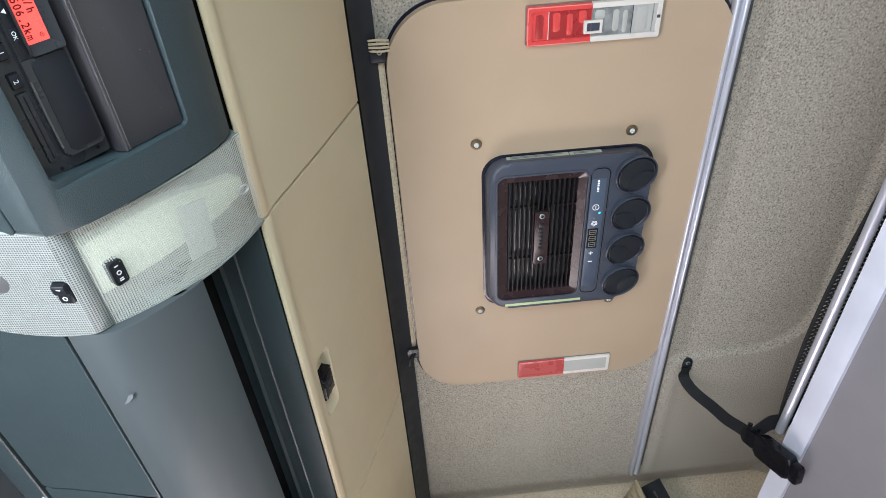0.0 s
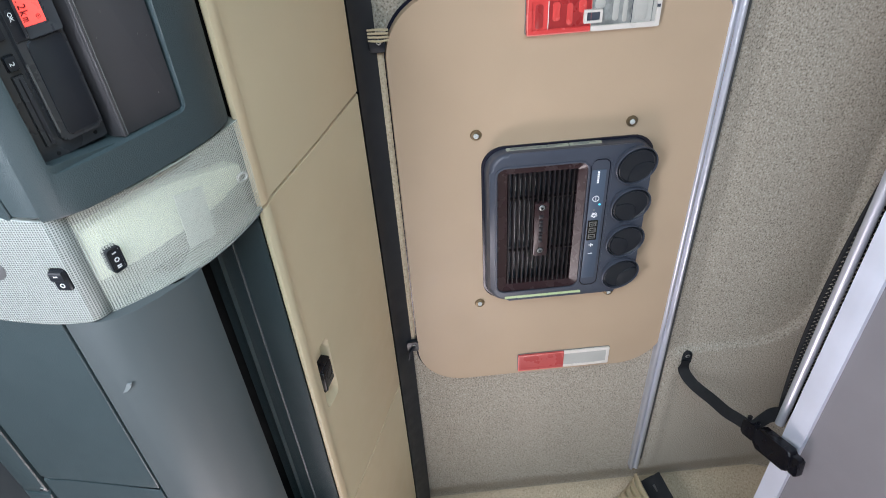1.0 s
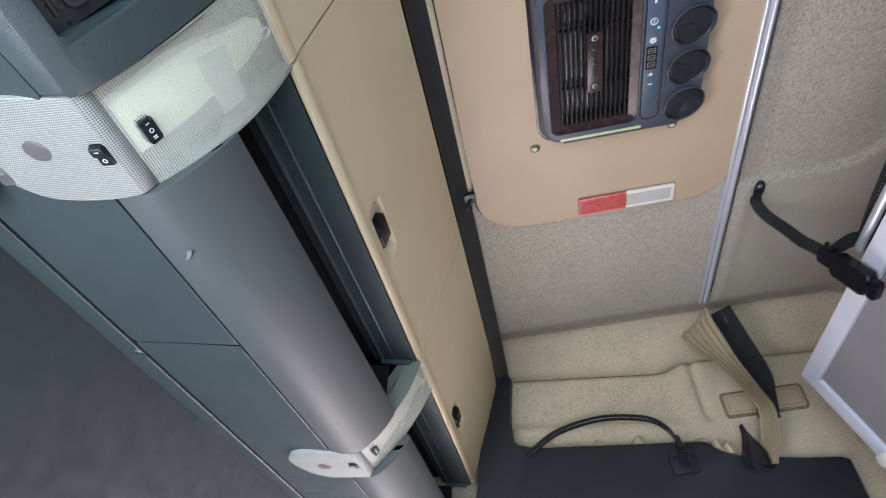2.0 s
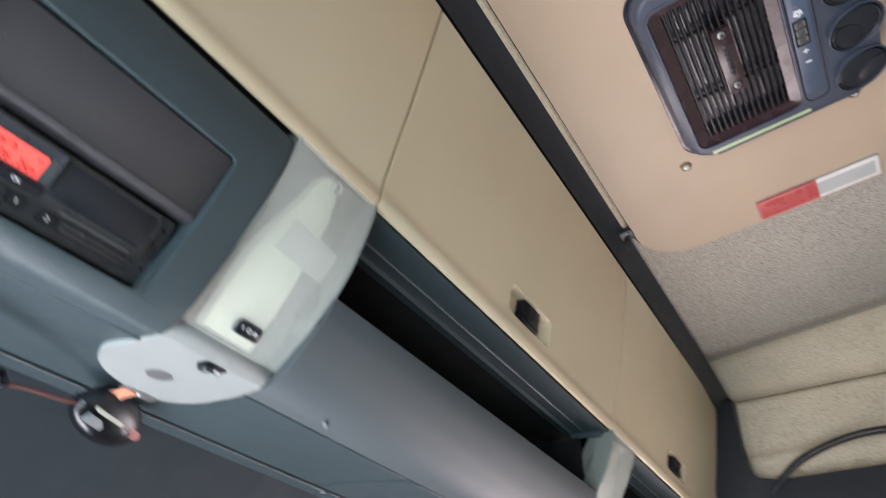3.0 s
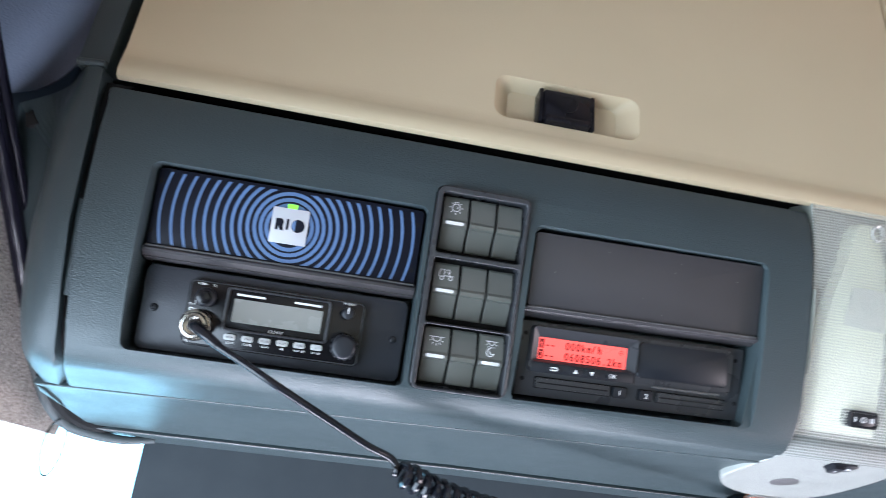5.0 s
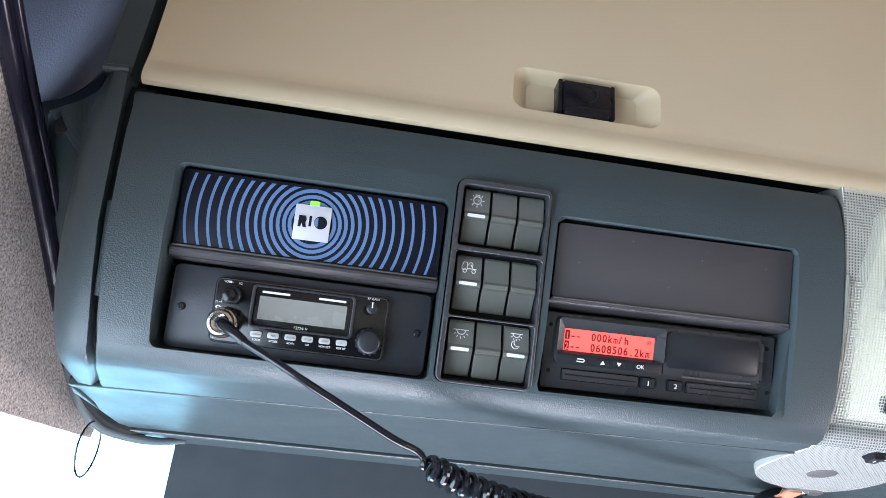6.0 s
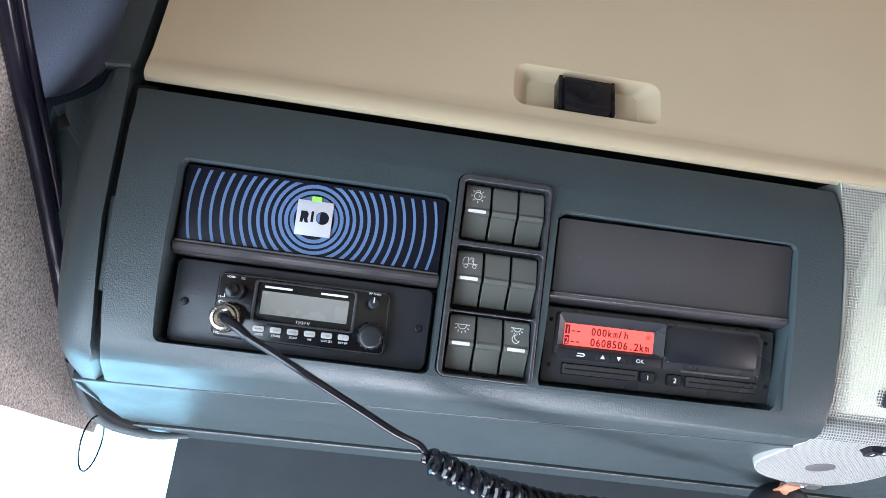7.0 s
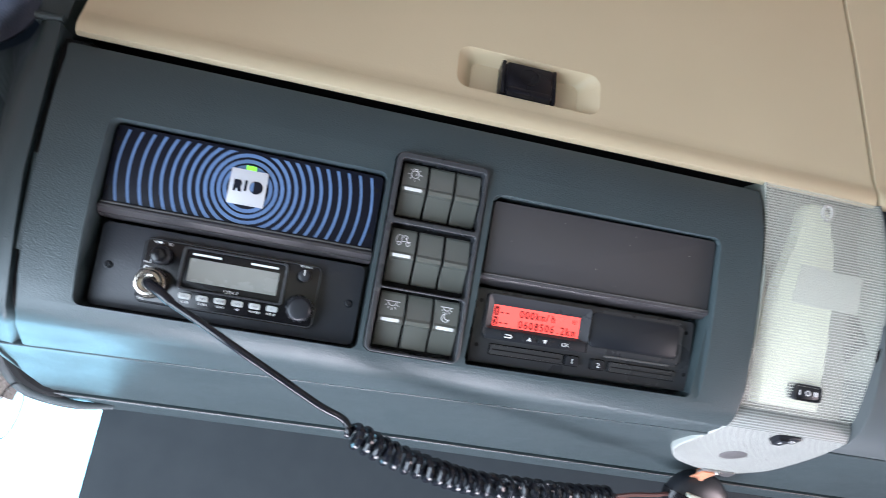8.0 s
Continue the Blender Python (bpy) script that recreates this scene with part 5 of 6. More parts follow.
marker_lamp(0.9948, 1.0445, 0.4830, 0.6845, 0.5838, 0.005, 0.0012, DULL_RED, "flat red and clear hatch light in a recess")

ac = thing("roof_cooling_unit", (0.655, -0.565, 0.46), "slate grey roof cooling unit with grille, display and four round vents", "cooling unit")
UNIT = ROOF @ Matrix.Translation((0, 0, 0.010))
foot_loop, face_loop = rr(0.4800, 0.4140, 0.8120, 0.7040, 0.038, 8), rr(0.4740, 0.4200, 0.8030, 0.6980, 0.036, 8)
well = rr(0.5025, 0.4335, 0.7790, 0.5880, 0.015)
part("housing", cut(prism(foot_loop, -0.012, 0.020, UNIT, 0.009, 5, top_loop=face_loop), prism(well, -0.004, 0.05, UNIT)), AC_GREY, ac, sharp=50)
# black ring drawn for the shadow round the housing's foot
part("shadow_ring", ring([(0.650 + (u - 0.650) * 1.030, 0.558 + (v - 0.558) * 1.030) for u, v in foot_loop], [(0.650 + (u - 0.650) * 0.98, 0.558 + (v - 0.558) * 0.98) for u, v in foot_loop], -0.001, 0.0030, ROOF, 0.001), RUBBER, ac)
part("inner_rim", ring(rr(0.4985, 0.4295, 0.7830, 0.5920, 0.018), well, 0.017, 0.0218, UNIT, 0.0012), AC_GREY, ac)
part("grille_frame", funnel(rr(0.5030, 0.4340, 0.7785, 0.5875, 0.014), rr(0.5165, 0.4515, 0.7640, 0.5730, 0.002), 0.000, 0.0190, 0.0145, UNIT), AC_FRAME, ac, "glossy brown-black grille frame", sharp=25)
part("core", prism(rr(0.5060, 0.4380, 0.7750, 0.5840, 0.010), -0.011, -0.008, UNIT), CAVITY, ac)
# glints off the cooling fins, put in as pale strips behind the slats
fin_rng = random.Random(11)
for k in range(13):
    for u0, u1 in ((0.527, 0.570), (0.580, 0.684), (0.696, 0.742)):
        if k in (0, 6, 7, 11, 12) or (k > 7 and fin_rng.random() < 0.55):
            continue
        a, b = u0 + 0.012 * fin_rng.random(), u1 - 0.016 * fin_rng.random()
        v = 0.4530 + 0.00865 * k + 0.0052 + 0.0010 * fin_rng.random()
        part("fin_glint", prism(rr(a, v, b, v + 0.0013, 0.0003), -0.010, 0.0000, UNIT), AC_CORE, ac)
for k in range(14):
    v = 0.4526 + 0.00865 * k
    part("slat", sweep_x([(v + 0.0006, -0.006), (v, 0.0130), (v + 0.0008, 0.0142), (v + 0.0030, 0.0142), (v + 0.0036, 0.0130), (v + 0.0030, -0.006)], 0.5160, 0.7645, UNIT), SLAT_BLACK, ac)
for u in (0.5735, 0.6890):
    part("cross_rib", prism(rr(u, 0.4515, u + 0.0022, 0.5735, 0.0004), 0.000, 0.0080, UNIT), SLAT_BLACK, ac)
badge = part("badge_plate", prism(rr(0.5812, 0.5002, 0.6978, 0.5258, 0.002), 0.008, 0.0170, UNIT, 0.0014), AC_FRAME, ac, "dark oblong plate with two screws")
for u in (0.5902, 0.6855):
    part("screw_well", prism(disc(u, 0.5130, 0.0072, 18), 0.014, 0.0173, UNIT), CAVITY, badge)
    screw((u, 0.5130, 0.0172), UNIT, badge, 0.0054, STEEL)
for u0, u1, v0, v1 in ((0.6055, 0.6135, 0.5085, 0.5165), (0.6175, 0.6225, 0.5090, 0.5160), (0.6245, 0.6310, 0.5090, 0.5160), (0.6330, 0.6420, 0.5090, 0.5160), (0.6440, 0.6490, 0.5090, 0.5160), (0.6510, 0.6570, 0.5090, 0.5160), (0.6590, 0.6660, 0.5090, 0.5160)):
    part("emblem_bar", prism(rr(u0, v0, u1, v1, 0.001), 0.0165, 0.0178, UNIT, 0.0003), BLACK, badge)
foil = part("control_foil", prism(rr(0.5195, 0.5950, 0.7605, 0.6200, 0.003), 0.018, 0.0206, UNIT, 0.0005), AC_PANEL, ac, "blue-grey control foil")
part("foil_groove", ring(rr(0.4985, 0.5925, 0.7790, 0.6260, 0.012), rr(0.5000, 0.5940, 0.7775, 0.6245, 0.011), 0.018, 0.0208, UNIT), RUBBER, ac)
part("foil_ridge", tube([UNIT @ Vector((u, v, 0.0200)) for u, v in rr(0.4965, 0.5930, 0.7812, 0.6285, 0.014)[6:]], 0.0012, 6), AC_GREY, ac)
for a, b in ((0.5220, 0.5265), (0.5275, 0.5305), (0.5315, 0.5345), (0.5355, 0.5370), (0.5380, 0.5425), (0.5433, 0.5458)):
    part("brand_bar", prism(rr(a, 0.6050, b, 0.6085, 0.0006), 0.020, 0.0210, UNIT), WHITE_PRINT, foil)
part("power_symbol", ring(disc(0.5783, 0.6064, 0.0062, 18), disc(0.5783, 0.6064, 0.0050, 18), 0.020, 0.0210, UNIT), WHITE_PRINT, foil)
part("power_bar", prism(rr(0.5748, 0.6058, 0.5818, 0.6070, 0.0002), 0.020, 0.0210, UNIT), WHITE_PRINT, foil)
part("status_dot", prism(disc(0.5907, 0.6141, 0.0022, 12), 0.020, 0.0210, UNIT), STATUS_BLUE, foil, "small lit blue status dot")
part("status_dot", prism(disc(0.6020, 0.6055, 0.0018, 12), 0.020, 0.0210, UNIT), DIGIT, foil)
for a in range(5):
    cu, cv = 0.6133 + 0.0038 * math.cos(a * 1.2566), 0.6066 + 0.0038 * math.sin(a * 1.2566)
    part("fan_blade", ring(disc(cu, cv, 0.0023, 10), disc(cu, cv, 0.0012, 10), 0.020, 0.0210, UNIT), WHITE_PRINT, foil)
screen = part("digit_window", prism(rr(0.6245, 0.5968, 0.6690, 0.6150, 0.001), 0.019, 0.0212, UNIT), GLOSS_BLACK, foil, "unlit three-digit display")
for k in range(3):
    u = 0.6275 + 0.0138 * k
    for v in (0.5995, 0.6110):
        part("segment", prism(rr(u, v, u + 0.0100, v + 0.0014, 0.0003), 0.020, 0.0216, UNIT), DIGIT, screen)
    for d in (0.0, 0.0043, 0.0086):
        part("segment", prism(rr(u + d, 0.6010, u + d + 0.0014, 0.6108, 0.0003), 0.020, 0.0216, UNIT), DIGIT, screen)
part("plus_bar", prism(rr(0.6766, 0.6059, 0.6846, 0.6074, 0.0002), 0.020, 0.0210, UNIT), WHITE_PRINT, foil)
part("plus_bar", prism(rr(0.6798, 0.6026, 0.6814, 0.6107, 0.0002), 0.020, 0.0211, UNIT), WHITE_PRINT, foil)
part("minus_bar", prism(rr(0.7000, 0.6030, 0.7018, 0.6110, 0.0002), 0.020, 0.0210, UNIT), WHITE_PRINT, foil)
for k, u in enumerate((0.5142, 0.5952, 0.6752, 0.7540)):
    base = UNIT @ Matrix.Translation((u, 0.6668, 0.0)) @ pose(0, 0, 0, -7, 4, 0)
    vent = part("vent", lathe([(0.0270, -0.012), (0.0330, 0.0100), (0.0372, 0.0210), (0.0376, 0.0240), (0.0372, 0.0262), (0.0362, 0.0268), (0.0354, 0.0255), (0.0354, 0.0200)], base, 40), AC_GREY, ac, "round swivelling air vent")
    turn = base @ pose(0, 0, 0, 0, 0, (35, -40, -60, 55)[k])
    part("vent_disc", lathe([(0.0338, 0.012), (0.0338, 0.0232), (0.0326, 0.0262), (0.0318, 0.0266), (0.0302, 0.0250), (0.0220, 0.0262), (0.002, 0.0266)], turn, 40), BLACK, vent, "black closed vent disc")
    # the raised half of the disc ends in a curved step
    step = [(0.0300 * math.cos(radians(a)), 0.0300 * math.sin(radians(a))) for a in range(-62, 63, 6)]
    bow = [(0.0141 - 0.0175 * (1 - (y / 0.0265) ** 2), y) for y in [0.0265 - 0.0053 * i for i in range(11)]]
    part("vent_step", prism(step + bow[1:-1], 0.0235, 0.0274, turn, 0.0006), BLACK, vent)
for v0, v1 in ((0.4510, 0.5560), (0.5580, 0.6120)):
    part("sticker", prism(rr(0.4766, v0, 0.4800, v1, 0.0004), -0.0040, 0.0060, UNIT), STICKER, ac, "printed type sticker")
    for k in range(2):
        part("print_bar", prism(rr(0.4757, v0 + 0.006, 0.4770, v1 - 0.010 - 0.012 * k, 0.0002), -0.0010 + 0.0034 * k, -0.0003 + 0.0034 * k, UNIT), PRINT_GREY, ac)
part("sticker", prism(rr(0.7915, 0.4480, 0.7972, 0.5960, 0.0006), 0.0185, 0.0206, UNIT), STICKER_GREEN, ac, "printed type sticker")

# ---- curtain rail, brackets and headliner seam ----
rail = thing("curtain_rail", (0.56, -0.807, 0.49), "grooved aluminium curtain rail along the headliner", "curtain rail")
track = [(-0.7930, 0.490), (-0.7925, 0.475), (-0.7938, 0.4705), (-0.7968, 0.4685), (-0.8000, 0.4692), (-0.8018, 0.4722), (-0.8030, 0.4740), (-0.8058, 0.4742), (-0.8070, 0.4724),
         (-0.8088, 0.4692), (-0.8120, 0.4685), (-0.8150, 0.4705), (-0.8163, 0.475), (-0.8158, 0.490)]
part("rail", sweep_x(track, -0.42, 1.488, None, 0.001), ALUMINIUM, rail, "grooved aluminium track", sharp=50)
part("mounting_flange", sweep_x([(-0.8255, 0.4815), (-0.8255, 0.496), (-0.800, 0.496), (-0.800, 0.482), (-0.8150, 0.4790)], -0.42, 1.46), EDGE_STEEL_GLINT, rail)
for x, cord in ((0.283, True), (0.9336, False)):
    t = thing("strip_bracket", (x, -0.262, 0.475), "small black bracket under the roof strip", "bracket", "strip brackets")
    part("foot", prism(rr(x - 0.012, 0.246, x + 0.014, 0.270, 0.004), -0.008, 0.0045, ROOF, 0.002), BLACK, t)
    screw((x - 0.002, 0.261, 0.0045), ROOF, t, 0.004, STEEL)
    if cord:
        for k in range(4):
            part("cord_turn", tube([(x - 0.020 + 0.005 * k, -0.246, 0.470), (x - 0.022 + 0.006 * k, -0.262, 0.466), (x - 0.018 + 0.005 * k, -0.276, 0.472)], 0.0018, 7), CURTAIN, t)
    else:
        part("arm", tube(curve_through([(x - 0.002, -0.262, 0.469), (x + 0.012, -0.252, 0.464), (x + 0.030, -0.248, 0.462)], 5), 0.0035, 8), BLACK, t)

# ---- upper bunk, folded up ----
bunk = thing("upper_bunk", (0.5, -1.08, 0.1), "folded-up upper bunk with pale metal frame and grey underside", "bunk")
TIP = axes((0, -0.998, 0.258), (1, 0, 0), (0, -0.335, -0.942))
part("front_rail", prism(rr(-0.40, 0.0, 1.528, 0.042, 0.003), -0.010, 0.022, TIP, 0.003, both=True), BUNK_FRAME, bunk, "pale anodised frame rail")
part("side_rail", prism(rr(1.486, 0.0425, 1.528, 0.62, 0.003), -0.010, 0.022, TIP, 0.003, both=True), BUNK_FRAME, bunk)
part("underside", prism(rr(-0.39, 0.0405, 1.4865, 0.62, 0.003), 0.0, 0.012, TIP), BUNK_PANEL, bunk, "smooth grey underside panel")
part("corner_glide", prism(rr(1.492, 0.232, 1.522, 0.262, 0.008), 0.021, 0.036, TIP, 0.005), LAMP_RIM, bunk, "white plastic glide")
mattress = bmesh.new()
prism(rr(-0.38, 0.01, 1.47, 0.60, 0.04), -0.115, -0.012, TIP, 0.03, 4, True, mattress)
solo("bunk_mattress", mattress, WEBBING, (0.5, -1.15, 0.1), "dark covered mattress on the folded bunk", "mattress")
net = thing("bunk_safety_net", (0.4, -0.985, 0.29), "black woven safety net under a silver tube", "safety net")
part("tube", tube([(-0.40, -0.9905, 0.2830), (1.0650, -0.9905, 0.2830)], 0.0092, 14), ALUMINIUM, net, "silver tube")
strands = bmesh.new()


def net_edge(x):
    """The net's free edge bellies out beside the tube."""
    return -1.004 + 0.026 * math.sin(math.pi * min(max((x - 0.46) / 0.66, 0), 1)) ** 0.8


for k in range(150):
    for s in (1, -1):
        line = []
        for i in range(9):
            x = -0.40 + 0.0100 * (k + (s * i * 0.62))
            f = i / 8
            line.append((x, net_edge(x) * (1 - f) - 1.047 * f, 0.301 - 0.016 * f + 0.0012 * s * (-1) ** i))
        if line[0][0] < 1.07 and line[-1][0] < 1.09:
            tube(line, 0.0017, 5, strands)
tagged(part("netting", strands, WEBBING, net, "black knitted netting"), kind="stuff")
part("hem", tube([(-0.40 + 0.0368 * k, net_edge(-0.40 + 0.0368 * k), 0.301) for k in range(41)], 0.0030, 8), WEBBING, net)
part("hem", tube([(-0.40, -1.047, 0.285), (1.075, -1.047, 0.285)], 0.0040, 8), WEBBING, net)

hold = thing("bunk_retaining_strap", (1.09, -0.93, 0.4), "black webbing strap with plastic buckle holding the bunk", "strap")
part("anchor_plate", prism(rr(1.056, 0.865, 1.094, 0.889, 0.011, 6), -0.020, -0.0110, ROOF, 0.001), BLACK, hold)
screw((1.069, 0.878, -0.0110), ROOF, hold, 0.0055, STEEL)


def band(points, wide, thick, across, name, mat, parent):
    """A flat strap along points; across: the direction of its width."""
    pts = curve_through(points, 8)
    bm = bmesh.new()
    a = Vector(across).normalized()
    rows = []
    for i, p in enumerate(pts):
        ahead = (pts[min(i + 1, len(pts) - 1)] - pts[max(i - 1, 0)]).normalized()
        s = (a - ahead * a.dot(ahead)).normalized()
        n = ahead.cross(s)
        rows.append([bm.verts.new(p + s * (wide / 2 * k) + n * (thick / 2 * l)) for k, l in ((-1, -1), (1, -1), (1, 1), (-1, 1))])
    for r0, r1 in zip(rows, rows[1:]):
        for k in range(4):
            bm.faces.new((r0[k], r0[(k + 1) % 4], r1[(k + 1) % 4], r1[k]))
    bm.faces.new(rows[0][::-1])
    bm.faces.new(rows[-1])
    return part(name, bm, mat, parent)


band([(1.083, -0.877, 0.483), (1.106, -0.872, 0.474), (1.122, -0.886, 0.445), (1.118, -0.908, 0.395), (1.106, -0.918, 0.352), (1.096, -0.928, 0.325), (1.088, -0.936, 0.303)], 0.025, 0.0022, (0.66, 0.75, -0.34), "webbing", WEBBING, hold)
BUCKLE = axes((1.086, -0.938, 0.290), (-0.22, -0.30, -0.93), (0.95, 0.12, -0.28))
part("buckle_head", prism(rr(-0.016, -0.017, 0.018, 0.017, 0.005), -0.008, 0.008, BUCKLE, 0.003, both=True), LATCH_BLACK, hold, "black plastic buckle")
part("buckle_bar", tube([BUCKLE @ Vector((-0.012, -0.022, 0.006)), BUCKLE @ Vector((-0.012, 0.022, 0.006))], 0.005, 10), LATCH_BLACK, hold)
band([(1.080, -0.944, 0.292), (1.070, -0.962, 0.297), (1.060, -0.980, 0.300), (1.056, -0.996, 0.296), (1.056, -1.004, 0.282)], 0.034, 0.003, (0.94, 0.2, -0.25), "tube_loop", WEBBING, hold)
part("frame_bar", tube([BUCKLE @ Vector((0.008, -0.020, 0.0085)), BUCKLE @ Vector((0.008, 0.020, 0.0085))], 0.0042, 10), LATCH_BLACK, hold)
part("buckle_ridge", tube([BUCKLE @ Vector((0.030, -0.008, 0.0120)), BUCKLE @ Vector((0.096, -0.006, 0.0125))], 0.0035, 8), GLOSS_BLACK, hold)
part("buckle_case", prism(rr(0.020, -0.023, 0.105, 0.023, 0.008), -0.012, 0.012, BUCKLE, 0.005, 3, True), LATCH_BLACK, hold)
part("buckle_end", prism(rr(0.103, -0.018, 0.124, 0.020, 0.004), -0.008, 0.008, BUCKLE, 0.003, both=True), LATCH_BLACK, hold)

# ---- passenger's side: moulded wall panel, ledge, curtain, cable ----
moulded = thing("side_wall_panel", (1.75, -0.7, 0.2), "moulded beige felt-covered panel over the passenger door", "wall panel")
SIDE_IN = axes((1.76, 0, 0), (0, -1, 0), (0, 0, 1))


def panel_point(u, v):
    """Felt moulded with a rolled upper edge, a fold along its foot and a crease before the cover plate."""
    a = 0.245 + 1.055 * u
    top = seam_height(-a) - 0.001
    b = -0.05 + (top + 0.05) * (1 - (1 - v) ** 2)
    w = 0.024 + 0.013 * smooth_step((0.318 - 0.0885 * (a - 0.248) - b) / 0.030) * (1 - smooth_step((a - 0.66) / 0.08))
    w += 0.016 * smooth_step((a - 0.68) / 0.08) - 0.013 * math.exp(-((a - 0.781) / 0.012) ** 2) * smooth_step((b - 0.235) / 0.03)
    edge = max(0, 1 - (top - b) / 0.020)
    return SIDE_IN @ Vector((a, b, w - 0.016 * (1 - math.sqrt(max(0, 1 - edge * edge)))))


part("panel", grid_sheet(200, 56, panel_point, (0.012, 0, 0)), SIDE_FELT, moulded, sharp=70)
part("seam", tube([SIDE_IN @ Vector((-y, z - 0.001, 0.0105)) for y, z in SIDE_SEAM[1:]], 0.0016, 8), TAN_SEAM, moulded, "dark seam along the panel")
rec = part("cover_plate", prism(rr(0.832, 0.248, 1.036, 0.306, 0.008), 0.038, 0.0465, SIDE_IN, 0.003), TAN_PLATE, moulded, "tan plastic cover plate")
part("plate_groove", ring(rr(0.824, 0.240, 1.044, 0.314, 0.012), rr(0.830, 0.246, 1.038, 0.308, 0.009), 0.038, 0.0440, SIDE_IN, 0.001), TAN_SEAM, rec)
part("plate_line", ring(rr(0.838, 0.254, 1.030, 0.300, 0.007), rr(0.8395, 0.2555, 1.0285, 0.2985, 0.006), 0.044, 0.0468, SIDE_IN), TAN_SEAM, rec)
part("coat_hook", prism(rr(1.115, 0.130, 1.140, 0.175, 0.010), 0.020, 0.048, SIDE_IN, 0.008), TAN_PLATE, moulded, "small tan coat hook")

trim = thing("door_header_trim", (1.72, -0.5, 0.1), "dark plastic pillar trim and ledge over the passenger door", "trim")
shape = [(0.05, -0.3), (1.075, -0.3), (1.068, 0.086), (1.050, 0.095), (0.810, 0.118), (0.782, 0.128), (0.765, 0.152), (0.752, 0.172), (0.735, 0.179), (0.300, 0.218), (0.250, 0.224), (0.236, 0.240), (0.240, 0.300),
         (0.262, 0.442), (0.200, 0.446), (0.160, 0.30)]
part("ledge", prism(shape, 0.020, 0.075, SIDE_IN, 0.010, 3), STRIP_BLACK, trim)
sock = part("socket_plate", prism(rr(0.640, 0.098, 0.706, 0.166, 0.006), 0.072, 0.080, SIDE_IN, 0.003), BLACK, trim, "black socket plate")
part("socket_rim", ring(rr(0.660, 0.112, 0.684, 0.152, 0.004), rr(0.6635, 0.1155, 0.6805, 0.1485, 0.003), 0.078, 0.083, SIDE_IN, 0.001), GLOSS_BLACK, sock)
part("socket_slot", prism(rr(0.668, 0.120, 0.676, 0.144, 0.001), 0.079, 0.0815, SIDE_IN), CAVITY, sock)
for v in (0.650, 0.696):
    part("stud", prism(disc(v, 0.140, 0.005, 14), 0.079, 0.083, SIDE_IN, 0.001), GLOSS_BLACK, sock)
cable = thing("arched_cable", (1.67, -0.45, 0.2), "black twin cable arching up from the ledge", "cable")
for d in (0.0, 0.010):
    part("cable", tube(curve_through([(1.690, -0.268, 0.190), (1.676, -0.300, 0.218 - d), (1.664, -0.372, 0.252 - d), (1.660, -0.487, 0.270 - d), (1.660, -0.600, 0.254 - d), (1.664, -0.650, 0.222 - d), (1.672, -0.672, 0.176)], 6), 0.0042, 8), CORD, cable)
part("cable_boot", tube([(1.672, -0.673, 0.160), (1.670, -0.671, 0.195)], [0.010, 0.006], 10), BLACK, cable)


def curtain_point(u, v):
    """Gathered cloth: u across the folds, v from the rail's end down to the ledge."""
    path = curve_through([(1.492, -0.806, 0.464), (1.515, -0.806, 0.420), (1.555, -0.822, 0.360), (1.605, -0.868, 0.290), (1.648, -0.908, 0.232), (1.668, -0.900, 0.170), (1.675, -0.872, 0.095)], 8)
    k = v * (len(path) - 1)
    i = min(int(k), len(path) - 2)
    p = path[i].lerp(path[i + 1], k - i)
    wide = 0.030 + 0.034 * smooth_step(v / 0.07) - 0.030 * smooth_step((v - 0.16) / 0.42)
    fold = 0.6366 * math.asin(math.sin(u * 34 + 2.2 * v + 0.7 * math.sin(v * 7 + 3 * u))) * (0.0120 - 0.005 * v)
    fold += 0.003 * math.sin(u * 41 + 9 * v) * math.sin(v * 23 + u * 5)
    side, out = Vector((0.35, 0.90, 0.25)).normalized(), Vector((-0.75, 0.1, -0.55)).normalized()
    return p + side * (wide * (u - 0.10 - 0.40 * smooth_step(v / 0.5)) * 1.2) + Vector((0.060, 0.0, -0.030)) * u * (1 - smooth_step(v / 0.45)) + out * fold


drape = thing("gathered_curtain", (1.6, -0.85, 0.25), "gathered beige cloth curtain at the end of its rail", "curtain")
part("cloth", grid_sheet(130, 36, curtain_point, (0.002, -0.001, 0.001)), CURTAIN, drape, sharp=80)
band([(1.520, -0.850, 0.462), (1.575, -0.885, 0.390), (1.640, -0.925, 0.315), (1.665, -0.925, 0.270), (1.690, -0.920, 0.215)], 0.056, 0.003, (0.2, -0.9, -0.4), "tie_band", WEBBING, drape)
part("hook_strip", prism(rr(-0.010, -0.006, 0.010, 0.006, 0.001), 0.0, 0.004, axes((1.540, -0.862, 0.440), (0.6, -0.4, -0.7), (0.2, -0.9, 0.4))), STEEL, drape)
def pouch_point(u, v):
    """A limp cloth that widens from its tip down to the ledge."""
    half = 0.005 + 0.030 * smooth_step(v * 1.2)
    drop = Vector((1.664, -0.836, 0.196)).lerp(Vector((1.674, -0.852, 0.084)), v)
    return drop + Vector((-0.010 * math.sin(u * 9 + v * 2) * v - 0.012 * math.sin(math.pi * u), half * (1 - 2 * u), 0.004 * math.sin(u * 14) * v))


solo("cloth_pouch", grid_sheet(30, 14, pouch_point, (0.004, 0, 0)), WEBBING, (1.672, -0.842, 0.09), "limp dark cloth pouch on the ledge", "pouch", sharp=70)

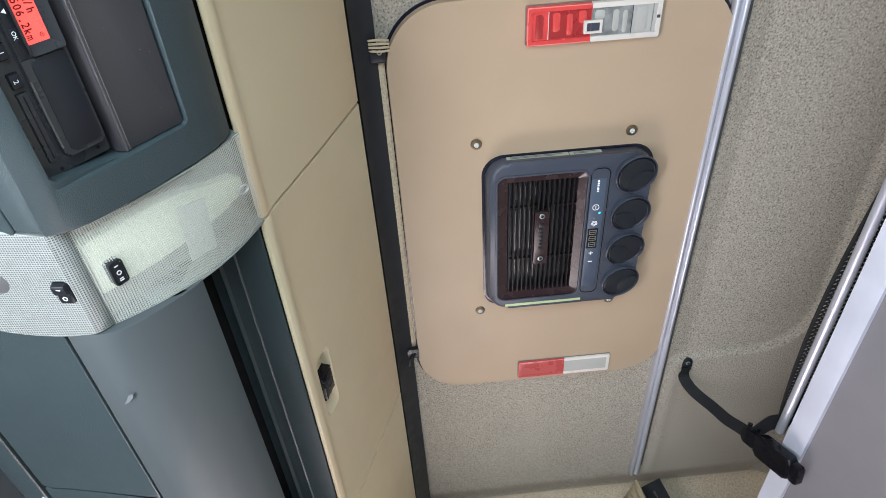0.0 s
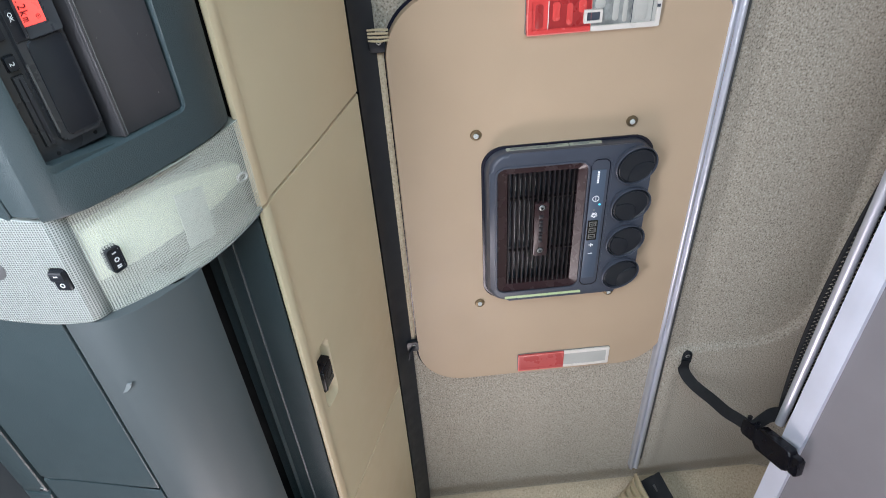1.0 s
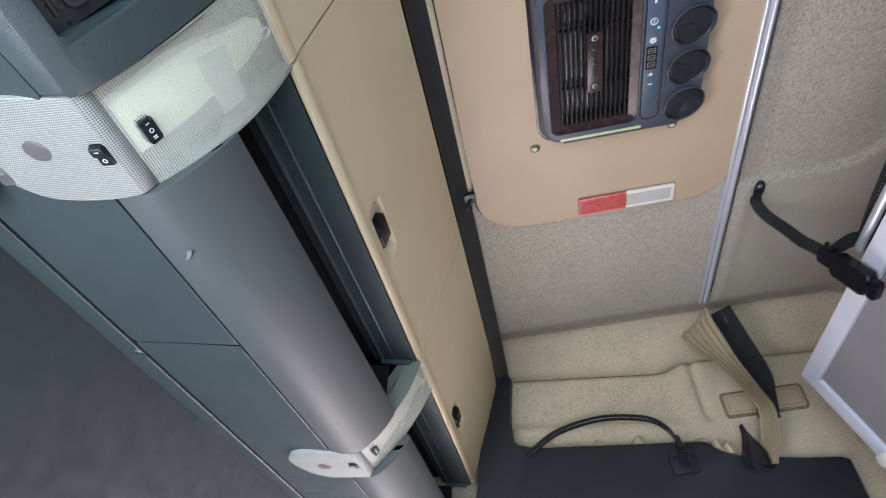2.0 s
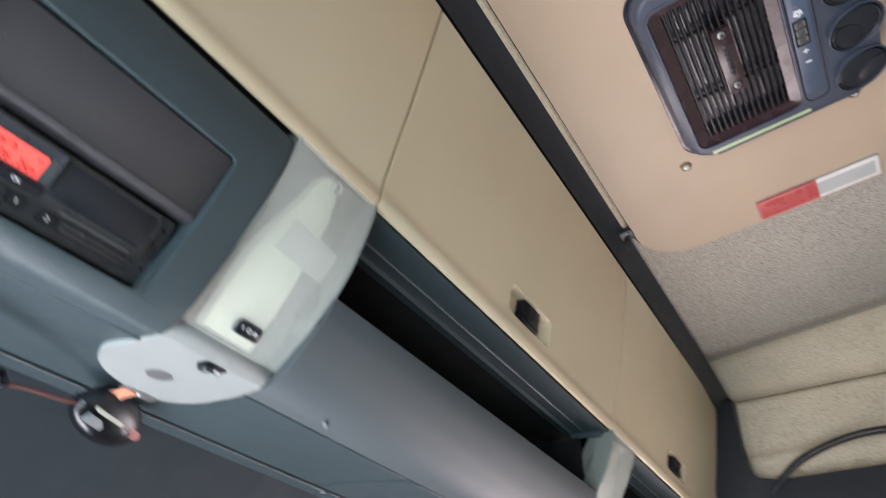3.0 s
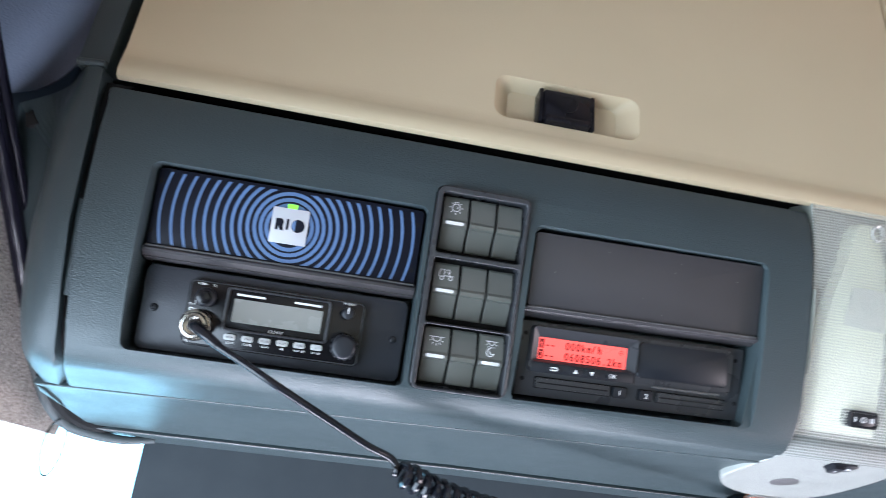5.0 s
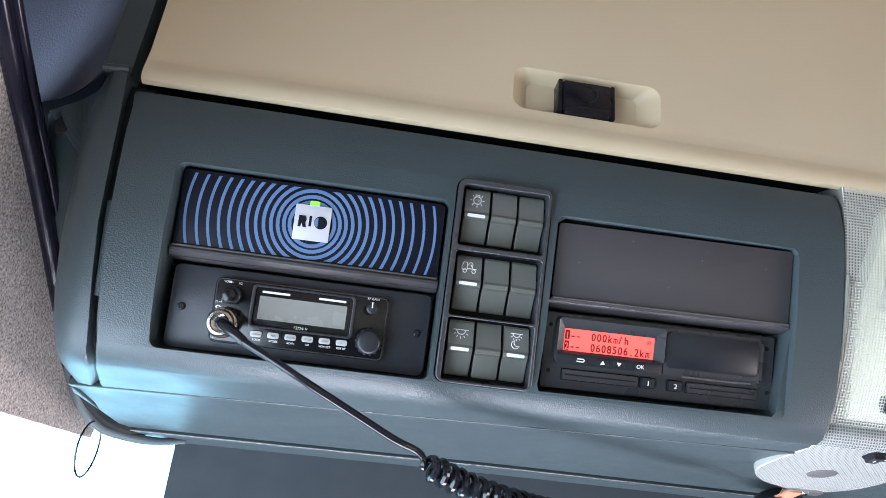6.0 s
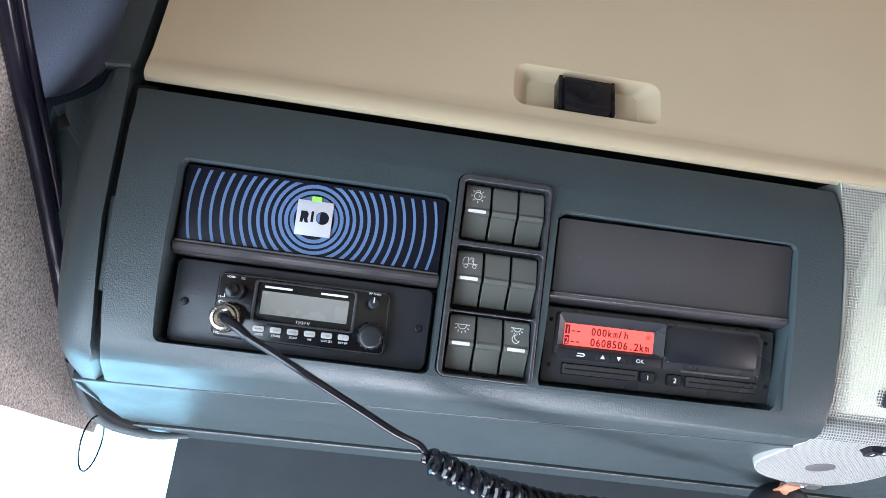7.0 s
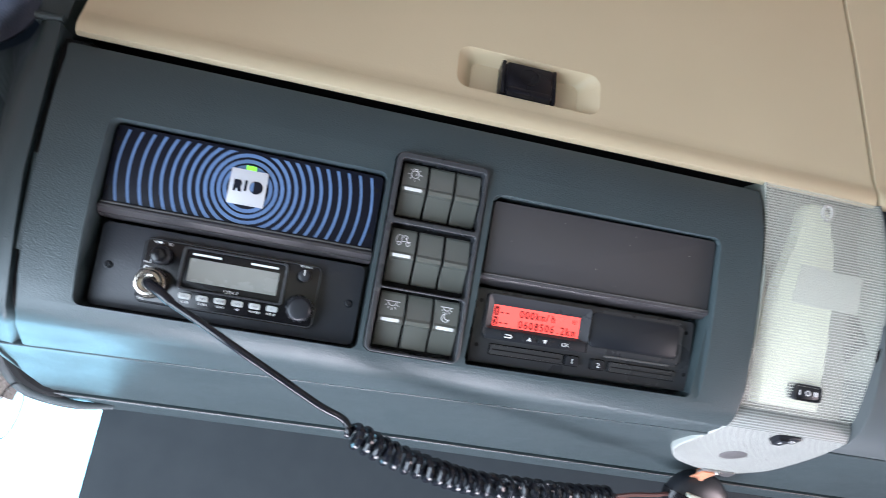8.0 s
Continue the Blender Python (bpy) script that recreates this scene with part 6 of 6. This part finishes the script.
def rag_point(u, v):
    y = -0.30 - 0.46 * u
    z = 0.207 - 0.045 * u + 0.028 * v + 0.010 * math.sin(u * 23) * v + 0.006 * math.sin(u * 51 + 2)
    return 1.700 - 0.012 * math.sin(u * 34) * v + 0.02 * v, y, z


solo("crumpled_cloth", grid_sheet(60, 6, rag_point, (0.004, 0, 0)), CURTAIN, (1.70, -0.5, 0.19), "crumpled beige cloth lying along the ledge", "cloth", sharp=70)



def scrap_point(u, v):
    y = -0.700 - 0.105 * u
    z = 0.150 - 0.012 * u + 0.030 * v + 0.008 * math.sin(u * 19 + 2 * v) * v
    return 1.690 - 0.010 * math.sin(u * 27 + 3 * v) * (0.3 + v) + 0.012 * v, y, z


solo("crumpled_cloth", grid_sheet(40, 8, scrap_point, (0.003, 0, 0)), CURTAIN, (1.69, -0.75, 0.15), "crumpled beige cloth tucked behind the ledge beside the socket", "cloth", sharp=70)

# ---- driver's window side ----
seal = thing("door_seal", (-0.42, 0.05, 0.1), "black rubber door seal round the driver's door opening", "seal")
line = curve_through([(-0.425, -0.30, 0.212), (-0.425, -0.235, 0.187), (-0.425, -0.165, 0.163), (-0.425, -0.094, 0.1440), (-0.425, -0.034, 0.1300), (-0.425, 0.031, 0.1120), (-0.424, 0.105, 0.0890), (-0.421, 0.168, 0.0680)], 6)
part("outer_lip", tube(line, 0.0075, 18), RUBBER, seal, sharp=80)
part("inner_lip", tube([p + Vector((0.006, 0.012, 0.006)) for p in line], 0.0045, 16), RUBBER, seal, sharp=80)
corner = curve_through([(-0.4198, 0.1630, 0.0653), (-0.4122, 0.2059, 0.0466), (-0.3958, 0.2297, 0.0358), (-0.3705, 0.2348, 0.0301), (-0.3418, 0.2367, 0.0282), (-0.3118, 0.2405, 0.0335)], 8)
# filler tube added here, near-black for the shade of the gap
part("channel", tube(curve_through([(-0.4070, 0.1650, 0.0560), (-0.3981, 0.2066, 0.0470), (-0.3823, 0.2238, 0.0420), (-0.3576, 0.2331, 0.0395), (-0.3300, 0.2365, 0.0390)], 6), [0.0105] * 18 + [0.009, 0.007, 0.005, 0.004, 0.003, 0.002, 0.001][:7], 10), CAVITY, seal, "added dark filler for the shaded gap behind the corner piece")
part("corner_band", tube(corner, [0.0088 - 0.0058 * k / (len(corner) - 1) for k in range(len(corner))], 12), CONSOLE_SMOOTH, seal, "grey corner piece of the seal")


PILLAR_FOOT = curve_through([(-0.50, -0.052, 0.174), (-0.46, -0.056, 0.173), (-0.425, -0.0689, 0.1700), (-0.405, -0.0792, 0.1659), (-0.385, -0.0935, 0.1637), (-0.362, -0.1181, 0.1582)], 4)


def pillar_point(u, v):
    """A rounded panel from outside the door seal to the side of the locker."""
    p = PILLAR_FOOT[round(u * (len(PILLAR_FOOT) - 1))]
    return p + Vector((0, -0.106, 0.30)) * v


pil = thing("pillar_cover", (-0.40, -0.08, 0.3), "blue-grey grained pillar cover above the driver's door", "trim")
part("cover", grid_sheet(len(PILLAR_FOOT) - 1, 14, pillar_point, (0.0, 0.003, 0.005)), PILLAR, pil)
part("dark_frame", sweep_x([(-0.1190, 0.154), (-0.226, 0.446), (-0.20, 0.45), (-0.06, 0.19)], -0.3625, -0.3400, None, 0.003), CONSOLE, pil)
part("flap", tube([(-0.428, -0.1279, 0.1761), (-0.428, -0.1146, 0.1742), (-0.428, -0.0979, 0.1712), (-0.428, -0.0894, 0.1740)], 0.0014, 6), CONSOLE, pil, "thin loose flap along the cover's edge")
part("ledge", tube([(-0.3600, -0.1215, 0.1565), (-0.3400, -0.1235, 0.1555)], 0.0028, 8), CONSOLE, pil)
# two dark panels added behind the gap to block light from outside
part("back_panel", sweep_x([(-0.050, 0.162), (-0.050, 0.20), (-0.10, 0.46), (-0.08, 0.46), (-0.032, 0.162)], -0.404, -0.335), STRIP_BLACK, pil)
part("back_panel", sweep_x([(-0.030, 0.150), (-0.030, 0.32), (-0.020, 0.32), (-0.020, 0.150)], -0.47, -0.335), STRIP_BLACK, pil)
pull = [Vector((-0.400, 0.232 + 0.026 * math.sin(a), 0.012 + 0.027 * math.cos(a) * (1 + 0.1 * math.sin(a)))) for a in [2 * math.pi * k / 30 for k in range(30)]]
solo("pull_loop", tube(pull, 0.0010, 6, closed=True), CORD, (-0.40, 0.232, 0.03), "thin dark wire pull loop under the console", "wire loop")
